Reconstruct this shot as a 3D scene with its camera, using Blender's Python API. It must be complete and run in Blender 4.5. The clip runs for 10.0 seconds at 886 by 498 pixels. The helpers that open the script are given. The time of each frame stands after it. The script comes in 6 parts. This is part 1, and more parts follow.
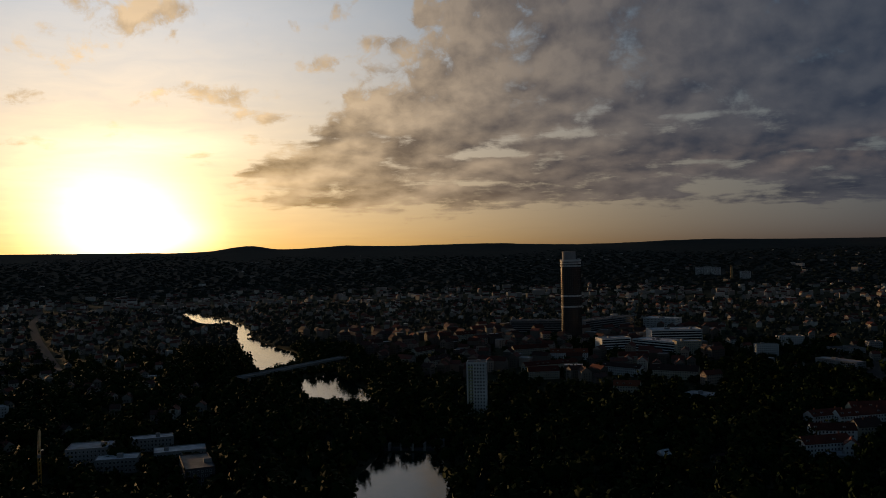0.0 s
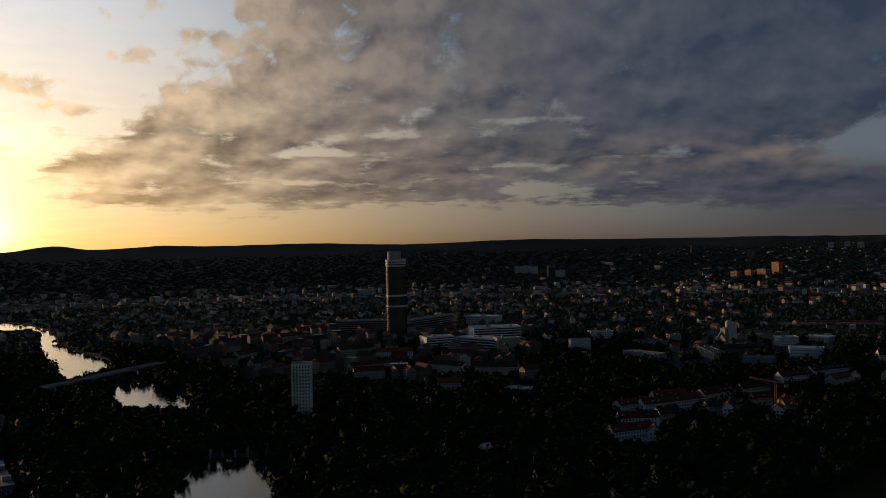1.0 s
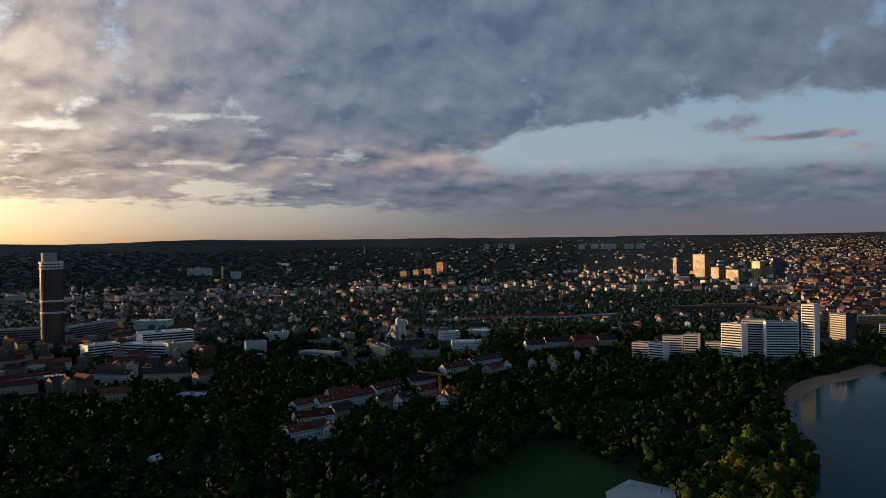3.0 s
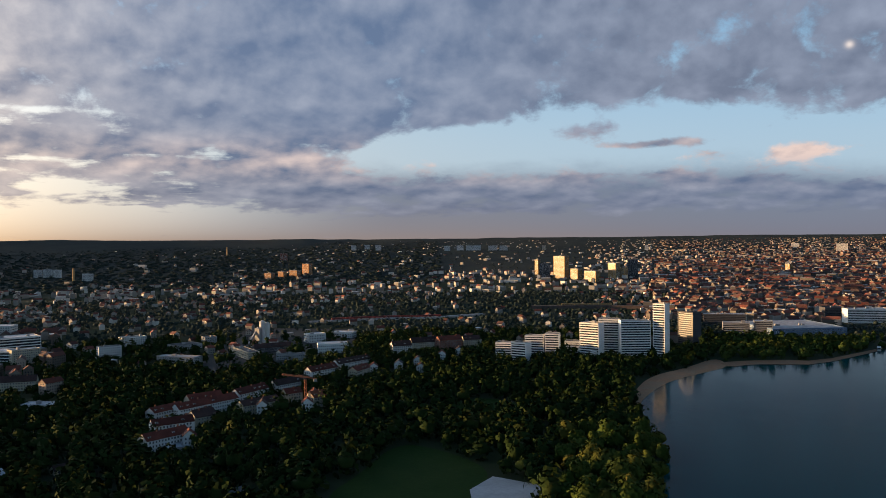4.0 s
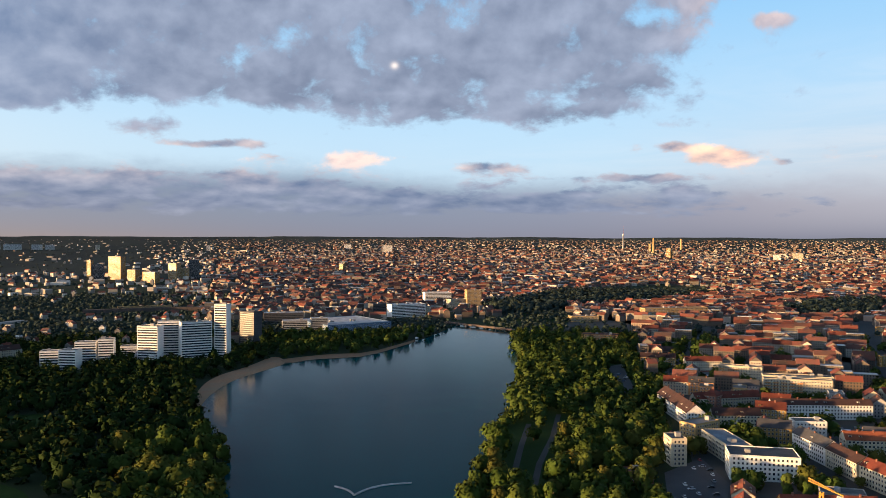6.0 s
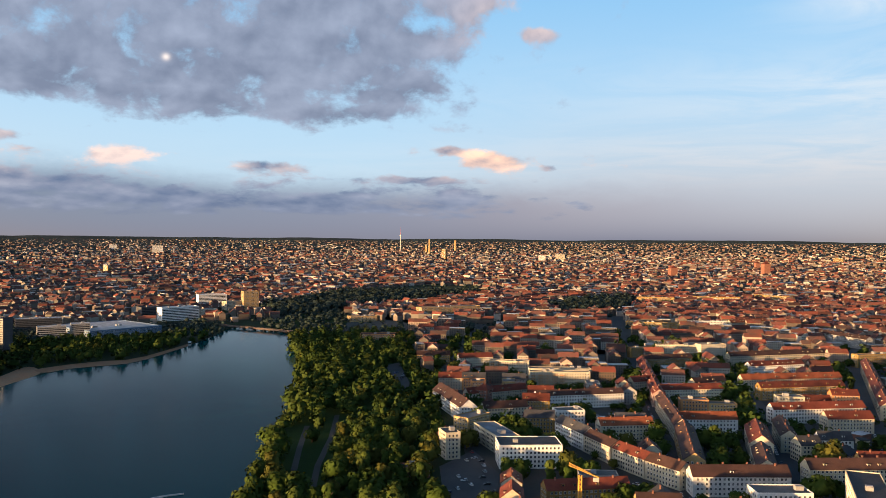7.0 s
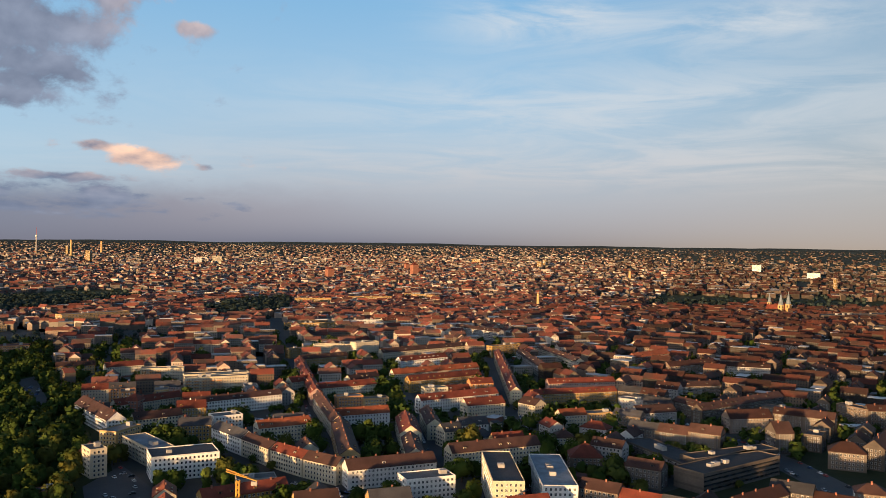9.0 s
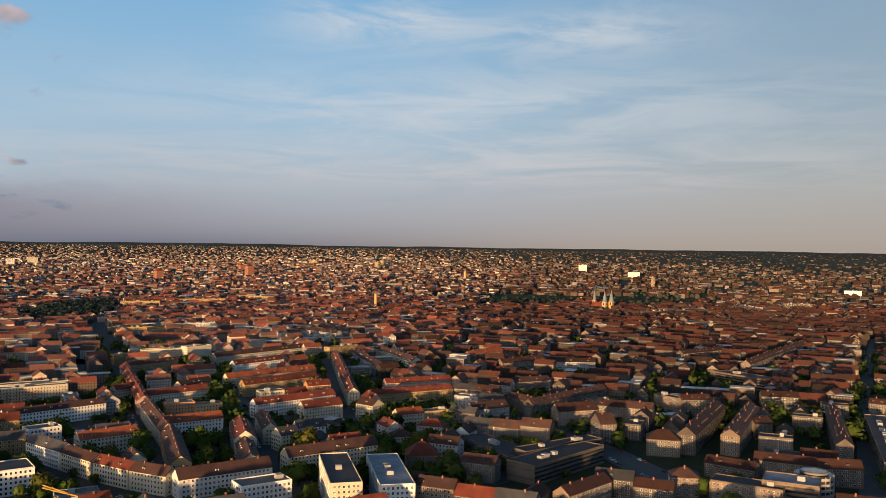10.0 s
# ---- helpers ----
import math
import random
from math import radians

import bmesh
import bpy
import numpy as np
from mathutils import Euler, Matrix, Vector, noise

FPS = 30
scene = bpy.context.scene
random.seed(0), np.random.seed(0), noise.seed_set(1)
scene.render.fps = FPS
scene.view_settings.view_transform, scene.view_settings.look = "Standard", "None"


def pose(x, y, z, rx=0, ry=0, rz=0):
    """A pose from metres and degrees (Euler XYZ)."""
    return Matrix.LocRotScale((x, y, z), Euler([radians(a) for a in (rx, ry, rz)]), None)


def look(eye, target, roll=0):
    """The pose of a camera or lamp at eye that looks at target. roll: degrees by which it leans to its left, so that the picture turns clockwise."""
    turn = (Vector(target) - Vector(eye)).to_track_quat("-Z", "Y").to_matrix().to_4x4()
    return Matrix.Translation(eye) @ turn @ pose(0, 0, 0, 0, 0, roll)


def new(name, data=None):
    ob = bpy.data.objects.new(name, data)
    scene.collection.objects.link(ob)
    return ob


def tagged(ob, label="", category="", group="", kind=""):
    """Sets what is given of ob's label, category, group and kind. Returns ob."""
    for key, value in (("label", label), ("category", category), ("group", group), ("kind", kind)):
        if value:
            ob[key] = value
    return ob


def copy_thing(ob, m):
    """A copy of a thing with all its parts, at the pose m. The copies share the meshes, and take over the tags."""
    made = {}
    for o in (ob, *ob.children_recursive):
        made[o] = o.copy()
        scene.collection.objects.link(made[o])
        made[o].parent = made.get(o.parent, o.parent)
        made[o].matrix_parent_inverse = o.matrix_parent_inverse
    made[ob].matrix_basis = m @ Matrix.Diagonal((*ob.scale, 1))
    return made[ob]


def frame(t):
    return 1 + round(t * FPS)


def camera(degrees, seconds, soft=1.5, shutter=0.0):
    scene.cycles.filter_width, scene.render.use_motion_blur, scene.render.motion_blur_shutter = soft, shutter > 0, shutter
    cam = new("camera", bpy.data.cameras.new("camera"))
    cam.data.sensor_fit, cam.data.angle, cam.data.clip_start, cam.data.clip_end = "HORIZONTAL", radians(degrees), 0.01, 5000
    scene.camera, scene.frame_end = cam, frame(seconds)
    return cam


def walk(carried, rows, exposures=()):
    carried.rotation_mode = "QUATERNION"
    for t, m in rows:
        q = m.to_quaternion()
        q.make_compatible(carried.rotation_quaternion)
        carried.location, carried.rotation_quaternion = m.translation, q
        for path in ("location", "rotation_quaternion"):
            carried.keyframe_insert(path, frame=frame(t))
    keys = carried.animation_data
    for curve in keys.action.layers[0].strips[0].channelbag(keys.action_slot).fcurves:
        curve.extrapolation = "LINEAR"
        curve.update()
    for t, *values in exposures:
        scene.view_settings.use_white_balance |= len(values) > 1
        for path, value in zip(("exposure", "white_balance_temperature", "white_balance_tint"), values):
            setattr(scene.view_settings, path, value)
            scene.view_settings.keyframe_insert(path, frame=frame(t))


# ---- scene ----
# A drone hovers 145 m over the near end of a lake and turns on the spot.
EYE = (0.0, 0.0, 145.0)
cam = camera(55.0, 10.0, soft=0.6)
PATH = [(0.0, -0.00, -0.16, 1.17), (0.5, -6.03, -0.26, 1.18), (1.0, -11.71, -0.39, 1.18), (1.5, -17.03, -0.49, 1.22), (2.0, -22.67, -0.61, 1.14), (2.5, -27.87, -0.64, 1.02), (3.0, -33.25, -0.71, 0.90), (4.5, -47.39, -0.77, 0.57), (5.0, -54.00, -0.86, 0.46), (5.5, -61.61, -0.87, 0.13), (6.0, -71.07, -0.84, -0.11), (7.5, -91.36, -0.67, -0.54), (8.0, -96.70, -0.61, -0.59), (8.5, -103.08, -0.49, -0.61), (9.0, -108.56, -0.38, -0.73), (9.5, -114.80, -0.24, -0.82), (10.0, -119.46, -0.20, -0.78)]
walk(cam, [(t, pose(*EYE, 90 + p, r, w)) for t, w, p, r in PATH],
     [(0.0, -1.0), (1.0, -0.75), (2.0, 0.05), (3.0, 0.8), (4.5, 1.6), (5.5, 1.85), (7.5, 1.7), (8.5, 1.55), (9.5, 1.35), (10.0, 1.3)])

# ---- light: a low sun in the west-north-west and a broken evening sky ----
SUN_AZ, LAMP_AZ, SUN_EL, GLOW_EL = -20.7, -40.0, 3.1, 2.0


class Ex:
    """A value in a node tree that can be reckoned with."""

    def __init__(self, tree, socket):
        self.tree, self.socket = tree, socket

    def op(self, kind, *others, clamp=False):
        n = self.tree.nodes.new("ShaderNodeMath")
        n.operation, n.use_clamp = kind, clamp
        for i, v in enumerate((self, *others)):
            if isinstance(v, Ex):
                self.tree.links.new(v.socket, n.inputs[i])
            else:
                n.inputs[i].default_value = v
        return Ex(self.tree, n.outputs[0])

    def __add__(self, o): return self.op("ADD", o)
    def __sub__(self, o): return self.op("SUBTRACT", o)
    def __mul__(self, o): return self.op("MULTIPLY", o)
    def __truediv__(self, o): return self.op("DIVIDE", o)

    def step(self, a, b):
        n = self.tree.nodes.new("ShaderNodeMapRange")
        n.interpolation_type = "SMOOTHSTEP"
        self.tree.links.new(self.socket, n.inputs[0])
        n.inputs[1].default_value, n.inputs[2].default_value = a, b
        return Ex(self.tree, n.outputs[0])


def tone(tree, fac, a, b, blend="MIX"):
    """Mix two colours (tuples or sockets) in a node tree."""
    n = tree.nodes.new("ShaderNodeMix")
    n.data_type, n.blend_type, n.clamp_factor = "RGBA", blend, True
    for v, s in ((fac, n.inputs[0]), (a, n.inputs[6]), (b, n.inputs[7])):
        if isinstance(v, Ex):
            tree.links.new(v.socket, s)
        elif isinstance(v, (int, float)):
            s.default_value = v
        elif isinstance(v, tuple):
            s.default_value = (*v[:3], 1)
        else:
            tree.links.new(v, s)
    return n.outputs[2]


def fractal(tree, vector, scale, detail=5.0, rough=0.55, distort=0.0):
    n = tree.nodes.new("ShaderNodeTexNoise")
    n.inputs["Scale"].default_value, n.inputs["Detail"].default_value = scale, detail
    n.inputs["Roughness"].default_value, n.inputs["Distortion"].default_value = rough, distort
    if vector is not None:
        tree.links.new(vector, n.inputs["Vector"])
    return Ex(tree, n.outputs[0])


world = bpy.data.worlds.new("evening_sky")
world.use_nodes = True
scene.world = world
wt = world.node_tree
wt.nodes.clear()
coords = wt.nodes.new("ShaderNodeTexCoord").outputs["Generated"]
split = wt.nodes.new("ShaderNodeSeparateXYZ")
wt.links.new(coords, split.inputs[0])
dx, dy, dz = (Ex(wt, split.outputs[i]) for i in range(3))
azim = dx.op("ARCTAN2", dy) * 57.2958
elev = dz.op("ARCSINE") * 57.2958
sky = wt.nodes.new("ShaderNodeTexSky")
sky.sky_type, sky.sun_disc = "NISHITA", False
sky.sun_elevation, sky.sun_rotation = radians(SUN_EL), radians(SUN_AZ)
sky.air_density, sky.dust_density, sky.ozone_density, sky.altitude = 1.0, 1.6, 2.0, 300
clear = tone(wt, 1.0, sky.outputs[0], (0.13, 0.13, 0.13), "MULTIPLY")


def puff(az, el, raz, rel, amount):
    """How much cloud lies round one place of the sky, in degrees."""
    u, v = (azim - az) / raz, (elev - el) / rel
    return ((u * u + v * v) * -1.0).op("EXPONENT") * amount


def flip(v):
    return v * -1.0 + 1.0


# the great deck overhead, the streaked bank towards the sun, the low band along the horizon, and single clouds
rim_w = azim + 13.5 - (elev - 6.0).op("MAXIMUM", 0.0) * 1.75 - (elev - 10.0).op("MAXIMUM", 0.0) * -0.6
bank_w = rim_w.step(-3.5, 5.0) * flip(azim.step(30.0, 40.0)) * elev.step(1.6, 3.6) * 0.68
base_n = elev - (azim - 33.0).op("MAXIMUM", 0.0).op("MINIMUM", 20.0) * 0.13 + (azim - 56.0).op("MAXIMUM", 0.0).op("MINIMUM", 12.0) * 0.10
deck_n = base_n.step(5.2, 7.0) * flip((azim - (elev - 9.0).op("MAXIMUM", 0.0).op("MINIMUM", 3.0) * 1.2 + (elev - 12.0).op("MAXIMUM", 0.0) * 1.2).step(80.0, 90.0)) * azim.step(26.0, 38.0)
deck_n = deck_n * (azim.step(44.0, 66.0) * -0.10 + 0.74)
top_e = elev + (azim - 62.0).op("MAXIMUM", 0.0).op("MINIMUM", 10.0) * 0.09
band_e = flip(top_e.step(3.2, 5.6)) * elev.step(0.9, 2.0) * azim.step(24.0, 38.0) * flip(azim.step(84.0, 100.0)) * 0.56
deck = (bank_w + deck_n + band_e + puff(89.3, 5.2, 3.8, 0.70, 0.80) + puff(86.5, 5.9, 1.5, 0.4, 0.5) + puff(93.0, 4.7, 0.8, 0.3, 0.5) + puff(92.3, 13.4, 1.6, 0.5, 0.62) + puff(88.0, 15.3, 3.0, 1.2, 0.60)
        + puff(57.5, 6.0, 2.6, 0.35, 0.55) + puff(51.5, 7.0, 2.6, 0.6, 0.45) + puff(54.0, 5.9, 2.0, 0.3, 0.4) + puff(65.0, 5.1, 2.1, 0.55, 0.62) + puff(74.0, 4.6, 2.5, 0.5, 0.62) + puff(59.8, 5.2, 2.2, 0.4, 0.5) + puff(84.0, 3.9, 5.0, 0.3, 0.5)
        + puff(-19.5, 14.6, 4.2, 1.5, 0.46) + puff(-15.6, 10.2, 3.2, 0.9, 0.52) + puff(-8.2, 12.2, 3.2, 0.8, 0.50) + puff(-4.5, 13.6, 2.2, 0.5, 0.4) + puff(-26, 9.4, 3, 0.8, 0.42) + puff(-11.5, 8.6, 1.6, 0.3, 0.42) + puff(-1.0, 15.0, 1.2, 0.6, 0.36)
        + puff(-120, 25, 60, 18, 0.5) + puff(40, 60, 80, 30, 0.6)
        - puff(18.2, 3.5, 2.3, 0.45, 0.9) - puff(11.0, 7.2, 8.0, 0.35, 0.34) - puff(4.0, 6.1, 4.5, 0.28, 0.42) - puff(17.0, 8.1, 4.0, 0.25, 0.35) - puff(0.5, 4.2, 6.0, 0.2, 0.3) - puff(20, 2.1, 3.0, 0.14, 0.5))
comb = wt.nodes.new("ShaderNodeCombineXYZ")
flow = (elev.op("MAXIMUM", -1.0) + 4.0).op("LOGARITHM", 2.718) * 1.45
for i, v in enumerate((azim * 0.075, flow)):
    wt.links.new(v.socket, comb.inputs[i])
lumps = fractal(wt, comb.outputs[0], 3.6, 11.0, 0.60, 0.15)
soft_a = fractal(wt, comb.outputs[0], 2.6, 3.0, 0.50, 0.15)
shift = wt.nodes.new("ShaderNodeVectorMath")
shift.operation = "ADD"
wt.links.new(comb.outputs[0], shift.inputs[0])
shift.inputs[1].default_value = (-0.03, 0.08, 0)
soft_b = fractal(wt, shift.outputs[0], 2.6, 3.0, 0.50, 0.15)
ragged = fractal(wt, comb.outputs[0], 14.0, 6.0, 0.62, 0.3)
crumbs = fractal(wt, comb.outputs[0], 8.0, 7.0, 0.64, 0.5)
sd = Vector((math.sin(radians(SUN_AZ)) * math.cos(radians(GLOW_EL)), math.cos(radians(SUN_AZ)) * math.cos(radians(GLOW_EL)), math.sin(radians(GLOW_EL))))
dot = dx * sd.x + dy * sd.y + dz * sd.z
away = dot.op("MINIMUM", 1.0).op("ARCCOSINE") * 57.2958
near_sun = ((away / 25.0) * (away / 25.0) * -1.0).op("EXPONENT")
side = ((away / 46.0) * (away / 46.0) * -1.0).op("EXPONENT")
lit = ((soft_a - soft_b) * 2.6 + (lumps - 0.5) * 1.3 + (ragged - 0.5) * 0.45 + (crumbs - 0.5) * side * elev.step(6.0, 10.0) * 1.1 + elev.step(6.0, 12.0) * flip(azim.step(8.0, 34.0)) * 0.34
        + puff(89.5, 5.5, 5.0, 1.5, 0.30) + puff(92.0, 14.5, 6.0, 2.5, 0.4) + puff(65.0, 5.2, 3.5, 0.9, 0.4) + puff(57.0, 4.9, 9.0, 0.6, 0.4) + 0.40).op("MINIMUM", 1.0).op("MAXIMUM", 0.0)
combed = wt.nodes.new("ShaderNodeMapping")
combed.inputs["Scale"].default_value, combed.inputs["Rotation"].default_value = (0.8, 3.2, 1.0), (0, 0, 0.18)
wt.links.new(comb.outputs[0], combed.inputs[0])
streak = fractal(wt, combed.outputs[0], 1.6, 7.0, 0.62, 0.8).step(0.32, 0.66)
# the bank towards the sun is combed into streaks that rise away from it, with gaps between
level = wt.nodes.new("ShaderNodeMapping")
level.inputs["Scale"].default_value, level.inputs["Rotation"].default_value = (1.1, 3.6, 1.0), (0, 0, -0.16)
wt.links.new(comb.outputs[0], level.inputs[0])
gaps = fractal(wt, level.outputs[0], 2.3, 7.0, 0.62, 0.5)
gap_w = flip(azim.step(26.0, 42.0)) * flip(elev.step(6.5, 10.5))
broken = flip(rim_w.step(2.0, 14.0)) * elev.step(7.0, 9.0)
cover = (deck + lumps * 1.8 + (gaps - 0.5) * gap_w * 1.25 + (crumbs - 0.5) * (broken * 1.0 + 0.4) - azim.step(98.0, 106.0) * 0.6).step(1.14, 1.52)
veil = (puff(115, 14.6, 6, 1.5, 0.8) + puff(129, 14.0, 7, 1.6, 0.7) + puff(122, 9, 22, 2.5, 0.6) + puff(120, 5, 30, 1.6, 0.7)) * streak
# shaded undersides: lavender in the deck, slate blue in the low band
shade = tone(wt, near_sun, tone(wt, elev.step(3.5, 8.5), (0.112, 0.176, 0.310), tone(wt, azim.step(36.0, 58.0), (0.145, 0.210, 0.355), (0.188, 0.222, 0.320))), (0.66, 0.52, 0.45))
crest = (((elev - 5.2) / 1.3) * ((elev - 5.2) / 1.3) * -1.0).op("EXPONENT")
bright = tone(wt, side, tone(wt, crest, (0.36, 0.41, 0.54), (1.05, 0.80, 0.70)), tone(wt, near_sun, (0.42, 0.48, 0.60), (5.6, 4.1, 2.6)))
bright = tone(wt, puff(89.3, 5.4, 4.5, 1.2, 1.0), bright, (1.40, 0.88, 0.60))
bright = tone(wt, puff(91.5, 14.4, 4.5, 2.0, 1.0), bright, (0.85, 0.66, 0.62))
cloud = tone(wt, lit, shade, bright)
low = ((elev.op("MAXIMUM", 0.0) / 1.9) * -1.0).op("EXPONENT")
warm = tone(wt, side, tone(wt, azim.step(98.0, 135.0), tone(wt, azim.step(40.0, 70.0), (0.27, 0.235, 0.25), (0.23, 0.235, 0.30)), (0.50, 0.42, 0.36)), tone(wt, near_sun, (0.58, 0.44, 0.34), (6.0, 3.3, 0.9)))
cloud = tone(wt, low * 0.85, cloud, warm)
blue = tone(wt, elev / 18.0, (0.72, 0.92, 1.06), (0.26, 0.60, 0.98))
clear = tone(wt, 0.80, clear, tone(wt, azim.step(108.0, 150.0) * 0.6, blue, (0.40, 0.45, 0.50)))
clear = tone(wt, side * 0.85 * flip(elev.step(6.0, 12.0)), clear, (1.0, 0.86, 0.68))
clear = tone(wt, near_sun, clear, tone(wt, elev / 15.0, (5.6, 4.0, 2.0), (4.3, 4.5, 4.8)))
clear = tone(wt, veil, clear, (0.82, 0.84, 0.86))
# a smooth mauve bank of mist and cloud lies behind the low band and thins out towards the south
haze = flip((top_e + (lumps - 0.5) * 2.0).step(2.6, 5.4)) * azim.step(22.0, 40.0) * flip(azim.step(88.0, 112.0)) * 0.85
clear = tone(wt, haze, clear, tone(wt, azim.step(60.0, 96.0), (0.155, 0.205, 0.31), (0.27, 0.265, 0.35)))
rosy = ((elev / 6.0) * (elev / 6.0) * -1.0).op("EXPONENT") * azim.step(78.0, 100.0) * 0.6
clear = tone(wt, rosy, clear, tone(wt, azim.step(118.0, 150.0), (0.54, 0.46, 0.47), (0.62, 0.51, 0.40)))
clear = tone(wt, low, clear, warm)
final = tone(wt, cover * 0.95, clear, cloud)
# the sun's glare: a broad uneven core on the horizon, a second one where it breaks through above, and a golden wash
thin = fractal(wt, level.outputs[0], 3.2, 5.0, 0.6, 0.6) * 1.1 + 0.45
core = puff(-20.7, 1.6, 4.0, 2.9, 14.0) + puff(-17.8, 1.2, 2.6, 0.9, 4.0) + (puff(-19.2, 6.8, 6.0, 0.9, 2.2) + puff(-23.5, 4.6, 4.0, 1.6, 1.8)) * thin
wash = ((away / 7.4) * -1.0).op("EXPONENT") * 5.2 * thin
for amount, hue in ((core, (1.0, 0.84, 0.52)), (wash, (1.0, 0.60, 0.16))):
    gl = wt.nodes.new("ShaderNodeVectorMath")
    gl.operation = "SCALE"
    gl.inputs[0].default_value = hue
    wt.links.new(amount.socket, gl.inputs["Scale"])
    final = tone(wt, 1.0, final, gl.outputs[0], "ADD")
moon = puff(67.8, 11.3, 0.24, 0.21, 0.8)
final = tone(wt, moon, final, (1.15, 1.0, 0.92))
# the sky darkens towards the zenith, away from the evening light
dusk = tone(wt, elev.step(19.0, 42.0), (1.0, 1.0, 1.0), (0.20, 0.24, 0.33))
final = tone(wt, 1.0, final, dusk, "MULTIPLY")
bg = wt.nodes.new("ShaderNodeBackground")
bg.inputs[1].default_value = 0.33
wt.links.new(final, bg.inputs[0])
wt.links.new(bg.outputs[0], wt.nodes.new("ShaderNodeOutputWorld").inputs[0])

ray_to = Vector((math.sin(radians(LAMP_AZ)) * math.cos(radians(SUN_EL)), math.cos(radians(LAMP_AZ)) * math.cos(radians(SUN_EL)), math.sin(radians(SUN_EL))))
lamp = bpy.data.lights.new("sun", "SUN")
lamp.energy, lamp.angle, lamp.color = 4.3, radians(1.5), (1.0, 0.60, 0.27)
new("sun", lamp).matrix_world = look(tuple(ray_to * 100), (0, 0, 0))

# ---- materials ----
MATS = {}


def material(name, base, other=None, rough=0.85, metal=0.0, scale=0.15, fine=3.0, bump=0.15, spread=0.25, island=False, spec=0.3, few=0.0, base_=0.32):
    """A surface with large stains, fine grain and a little difference from piece to piece."""
    m = bpy.data.materials.new(name)
    m.use_nodes = True
    t = m.node_tree
    bsdf = t.nodes["Principled BSDF"]
    geo = t.nodes.new("ShaderNodeNewGeometry")
    big = fractal(t, geo.outputs["Position"], scale, 4.0)
    small = fractal(t, geo.outputs["Position"], fine, 3.0)
    other = other or tuple(c * 0.6 for c in base)
    col = tone(t, big.step(0.3, 0.7), base, other)
    col = tone(t, 0.55, col, tone(t, small, (0.45, 0.45, 0.45), (1.5, 1.5, 1.5)), "MULTIPLY")
    rnd = Ex(t, geo.outputs["Random Per Island"]) if island else Ex(t, t.nodes.new("ShaderNodeObjectInfo").outputs["Random"])
    v = rnd * (2 * spread) + (1 - spread)
    if few:  # only few pieces are bright
        v = rnd * rnd * rnd * few + base_
    comb = t.nodes.new("ShaderNodeCombineColor")
    for i in range(3):
        t.links.new(v.socket, comb.inputs[i])
    col = tone(t, 1.0, col, comb.outputs[0], "MULTIPLY")
    t.links.new(col, bsdf.inputs["Base Color"])
    rr = small * 0.2 + (rough - 0.1)
    t.links.new(rr.socket, bsdf.inputs["Roughness"])
    bsdf.inputs["Metallic"].default_value = metal
    bsdf.inputs["Specular IOR Level"].default_value = spec
    if bump:
        b = t.nodes.new("ShaderNodeBump")
        b.inputs["Strength"].default_value, b.inputs["Distance"].default_value = bump, 0.3
        t.links.new(small.socket, b.inputs["Height"])
        t.links.new(b.outputs[0], bsdf.inputs["Normal"])
    MATS[name] = m
    return m


for nm, c in (("white", (0.66, 0.645, 0.61)), ("cream", (0.475, 0.418, 0.310)), ("yellow", (0.270, 0.172, 0.058)), ("ochre", (0.396, 0.266, 0.122)),
              ("pink", (0.418, 0.274, 0.230)), ("grey", (0.302, 0.295, 0.288)), ("orange", (0.432, 0.209, 0.086)), ("brick", (0.216, 0.094, 0.065)), ("blue", (0.115, 0.173, 0.259)), ("darkgrey", (0.072, 0.072, 0.079))):
    material("render_" + nm, c, tuple(v * 0.82 for v in c), rough=0.9, scale=0.08, fine=0.8, spread=0.14, bump=0.08)
# umber is brown tile darkened further for the shaded side of town
for nm, c in (("red", (0.135, 0.032, 0.018)), ("brown", (0.060, 0.030, 0.024)), ("orange", (0.23, 0.065, 0.028)), ("umber", (0.040, 0.016, 0.011)), ("slate", (0.047, 0.047, 0.053)), ("flatgrey", (0.162, 0.157, 0.153)),
              ("white", (0.72, 0.73, 0.73)), ("bluegrey", (0.170, 0.212, 0.255)), ("green", (0.136, 0.272, 0.119))):
    material("roof_" + nm, c, tuple(v * 0.62 for v in c), rough=0.8, scale=0.12, fine=1.6, spread=0.3, bump=0.5)
# wall and roof colours darkened to stand in for shade past azimuth 112
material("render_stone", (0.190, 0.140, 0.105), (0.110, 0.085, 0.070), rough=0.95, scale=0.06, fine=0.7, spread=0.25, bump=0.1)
material("render_shade_brown", (0.105, 0.086, 0.072), (0.070, 0.058, 0.050), rough=0.95, scale=0.06, fine=0.7, spread=0.25, bump=0.1)
material("shade_tinted_walls", (0.115, 0.085, 0.064), (0.062, 0.050, 0.042), scale=0.004, fine=0.5, island=True, bump=0, few=1.8, base_=0.30)
material("shade_tinted_roofs", (0.070, 0.018, 0.010), (0.030, 0.018, 0.014), scale=0.03, fine=0.6, spread=0.5, island=True, bump=0)
material("render_lime", (0.50, 0.52, 0.22), rough=0.8, spread=0.1)
material("render_bright", (0.80, 0.79, 0.76), (0.70, 0.69, 0.66), rough=0.8, scale=0.08, fine=0.8, spread=0.06, bump=0.05)
material("suburb_walls", (0.66, 0.63, 0.57), (0.52, 0.45, 0.37), scale=0.004, fine=0.5, island=True, bump=0, few=0.75, base_=0.42)
material("far_walls", (0.44, 0.40, 0.34), (0.34, 0.24, 0.18), scale=0.004, fine=0.5, island=True, bump=0, few=0.95, base_=0.26)
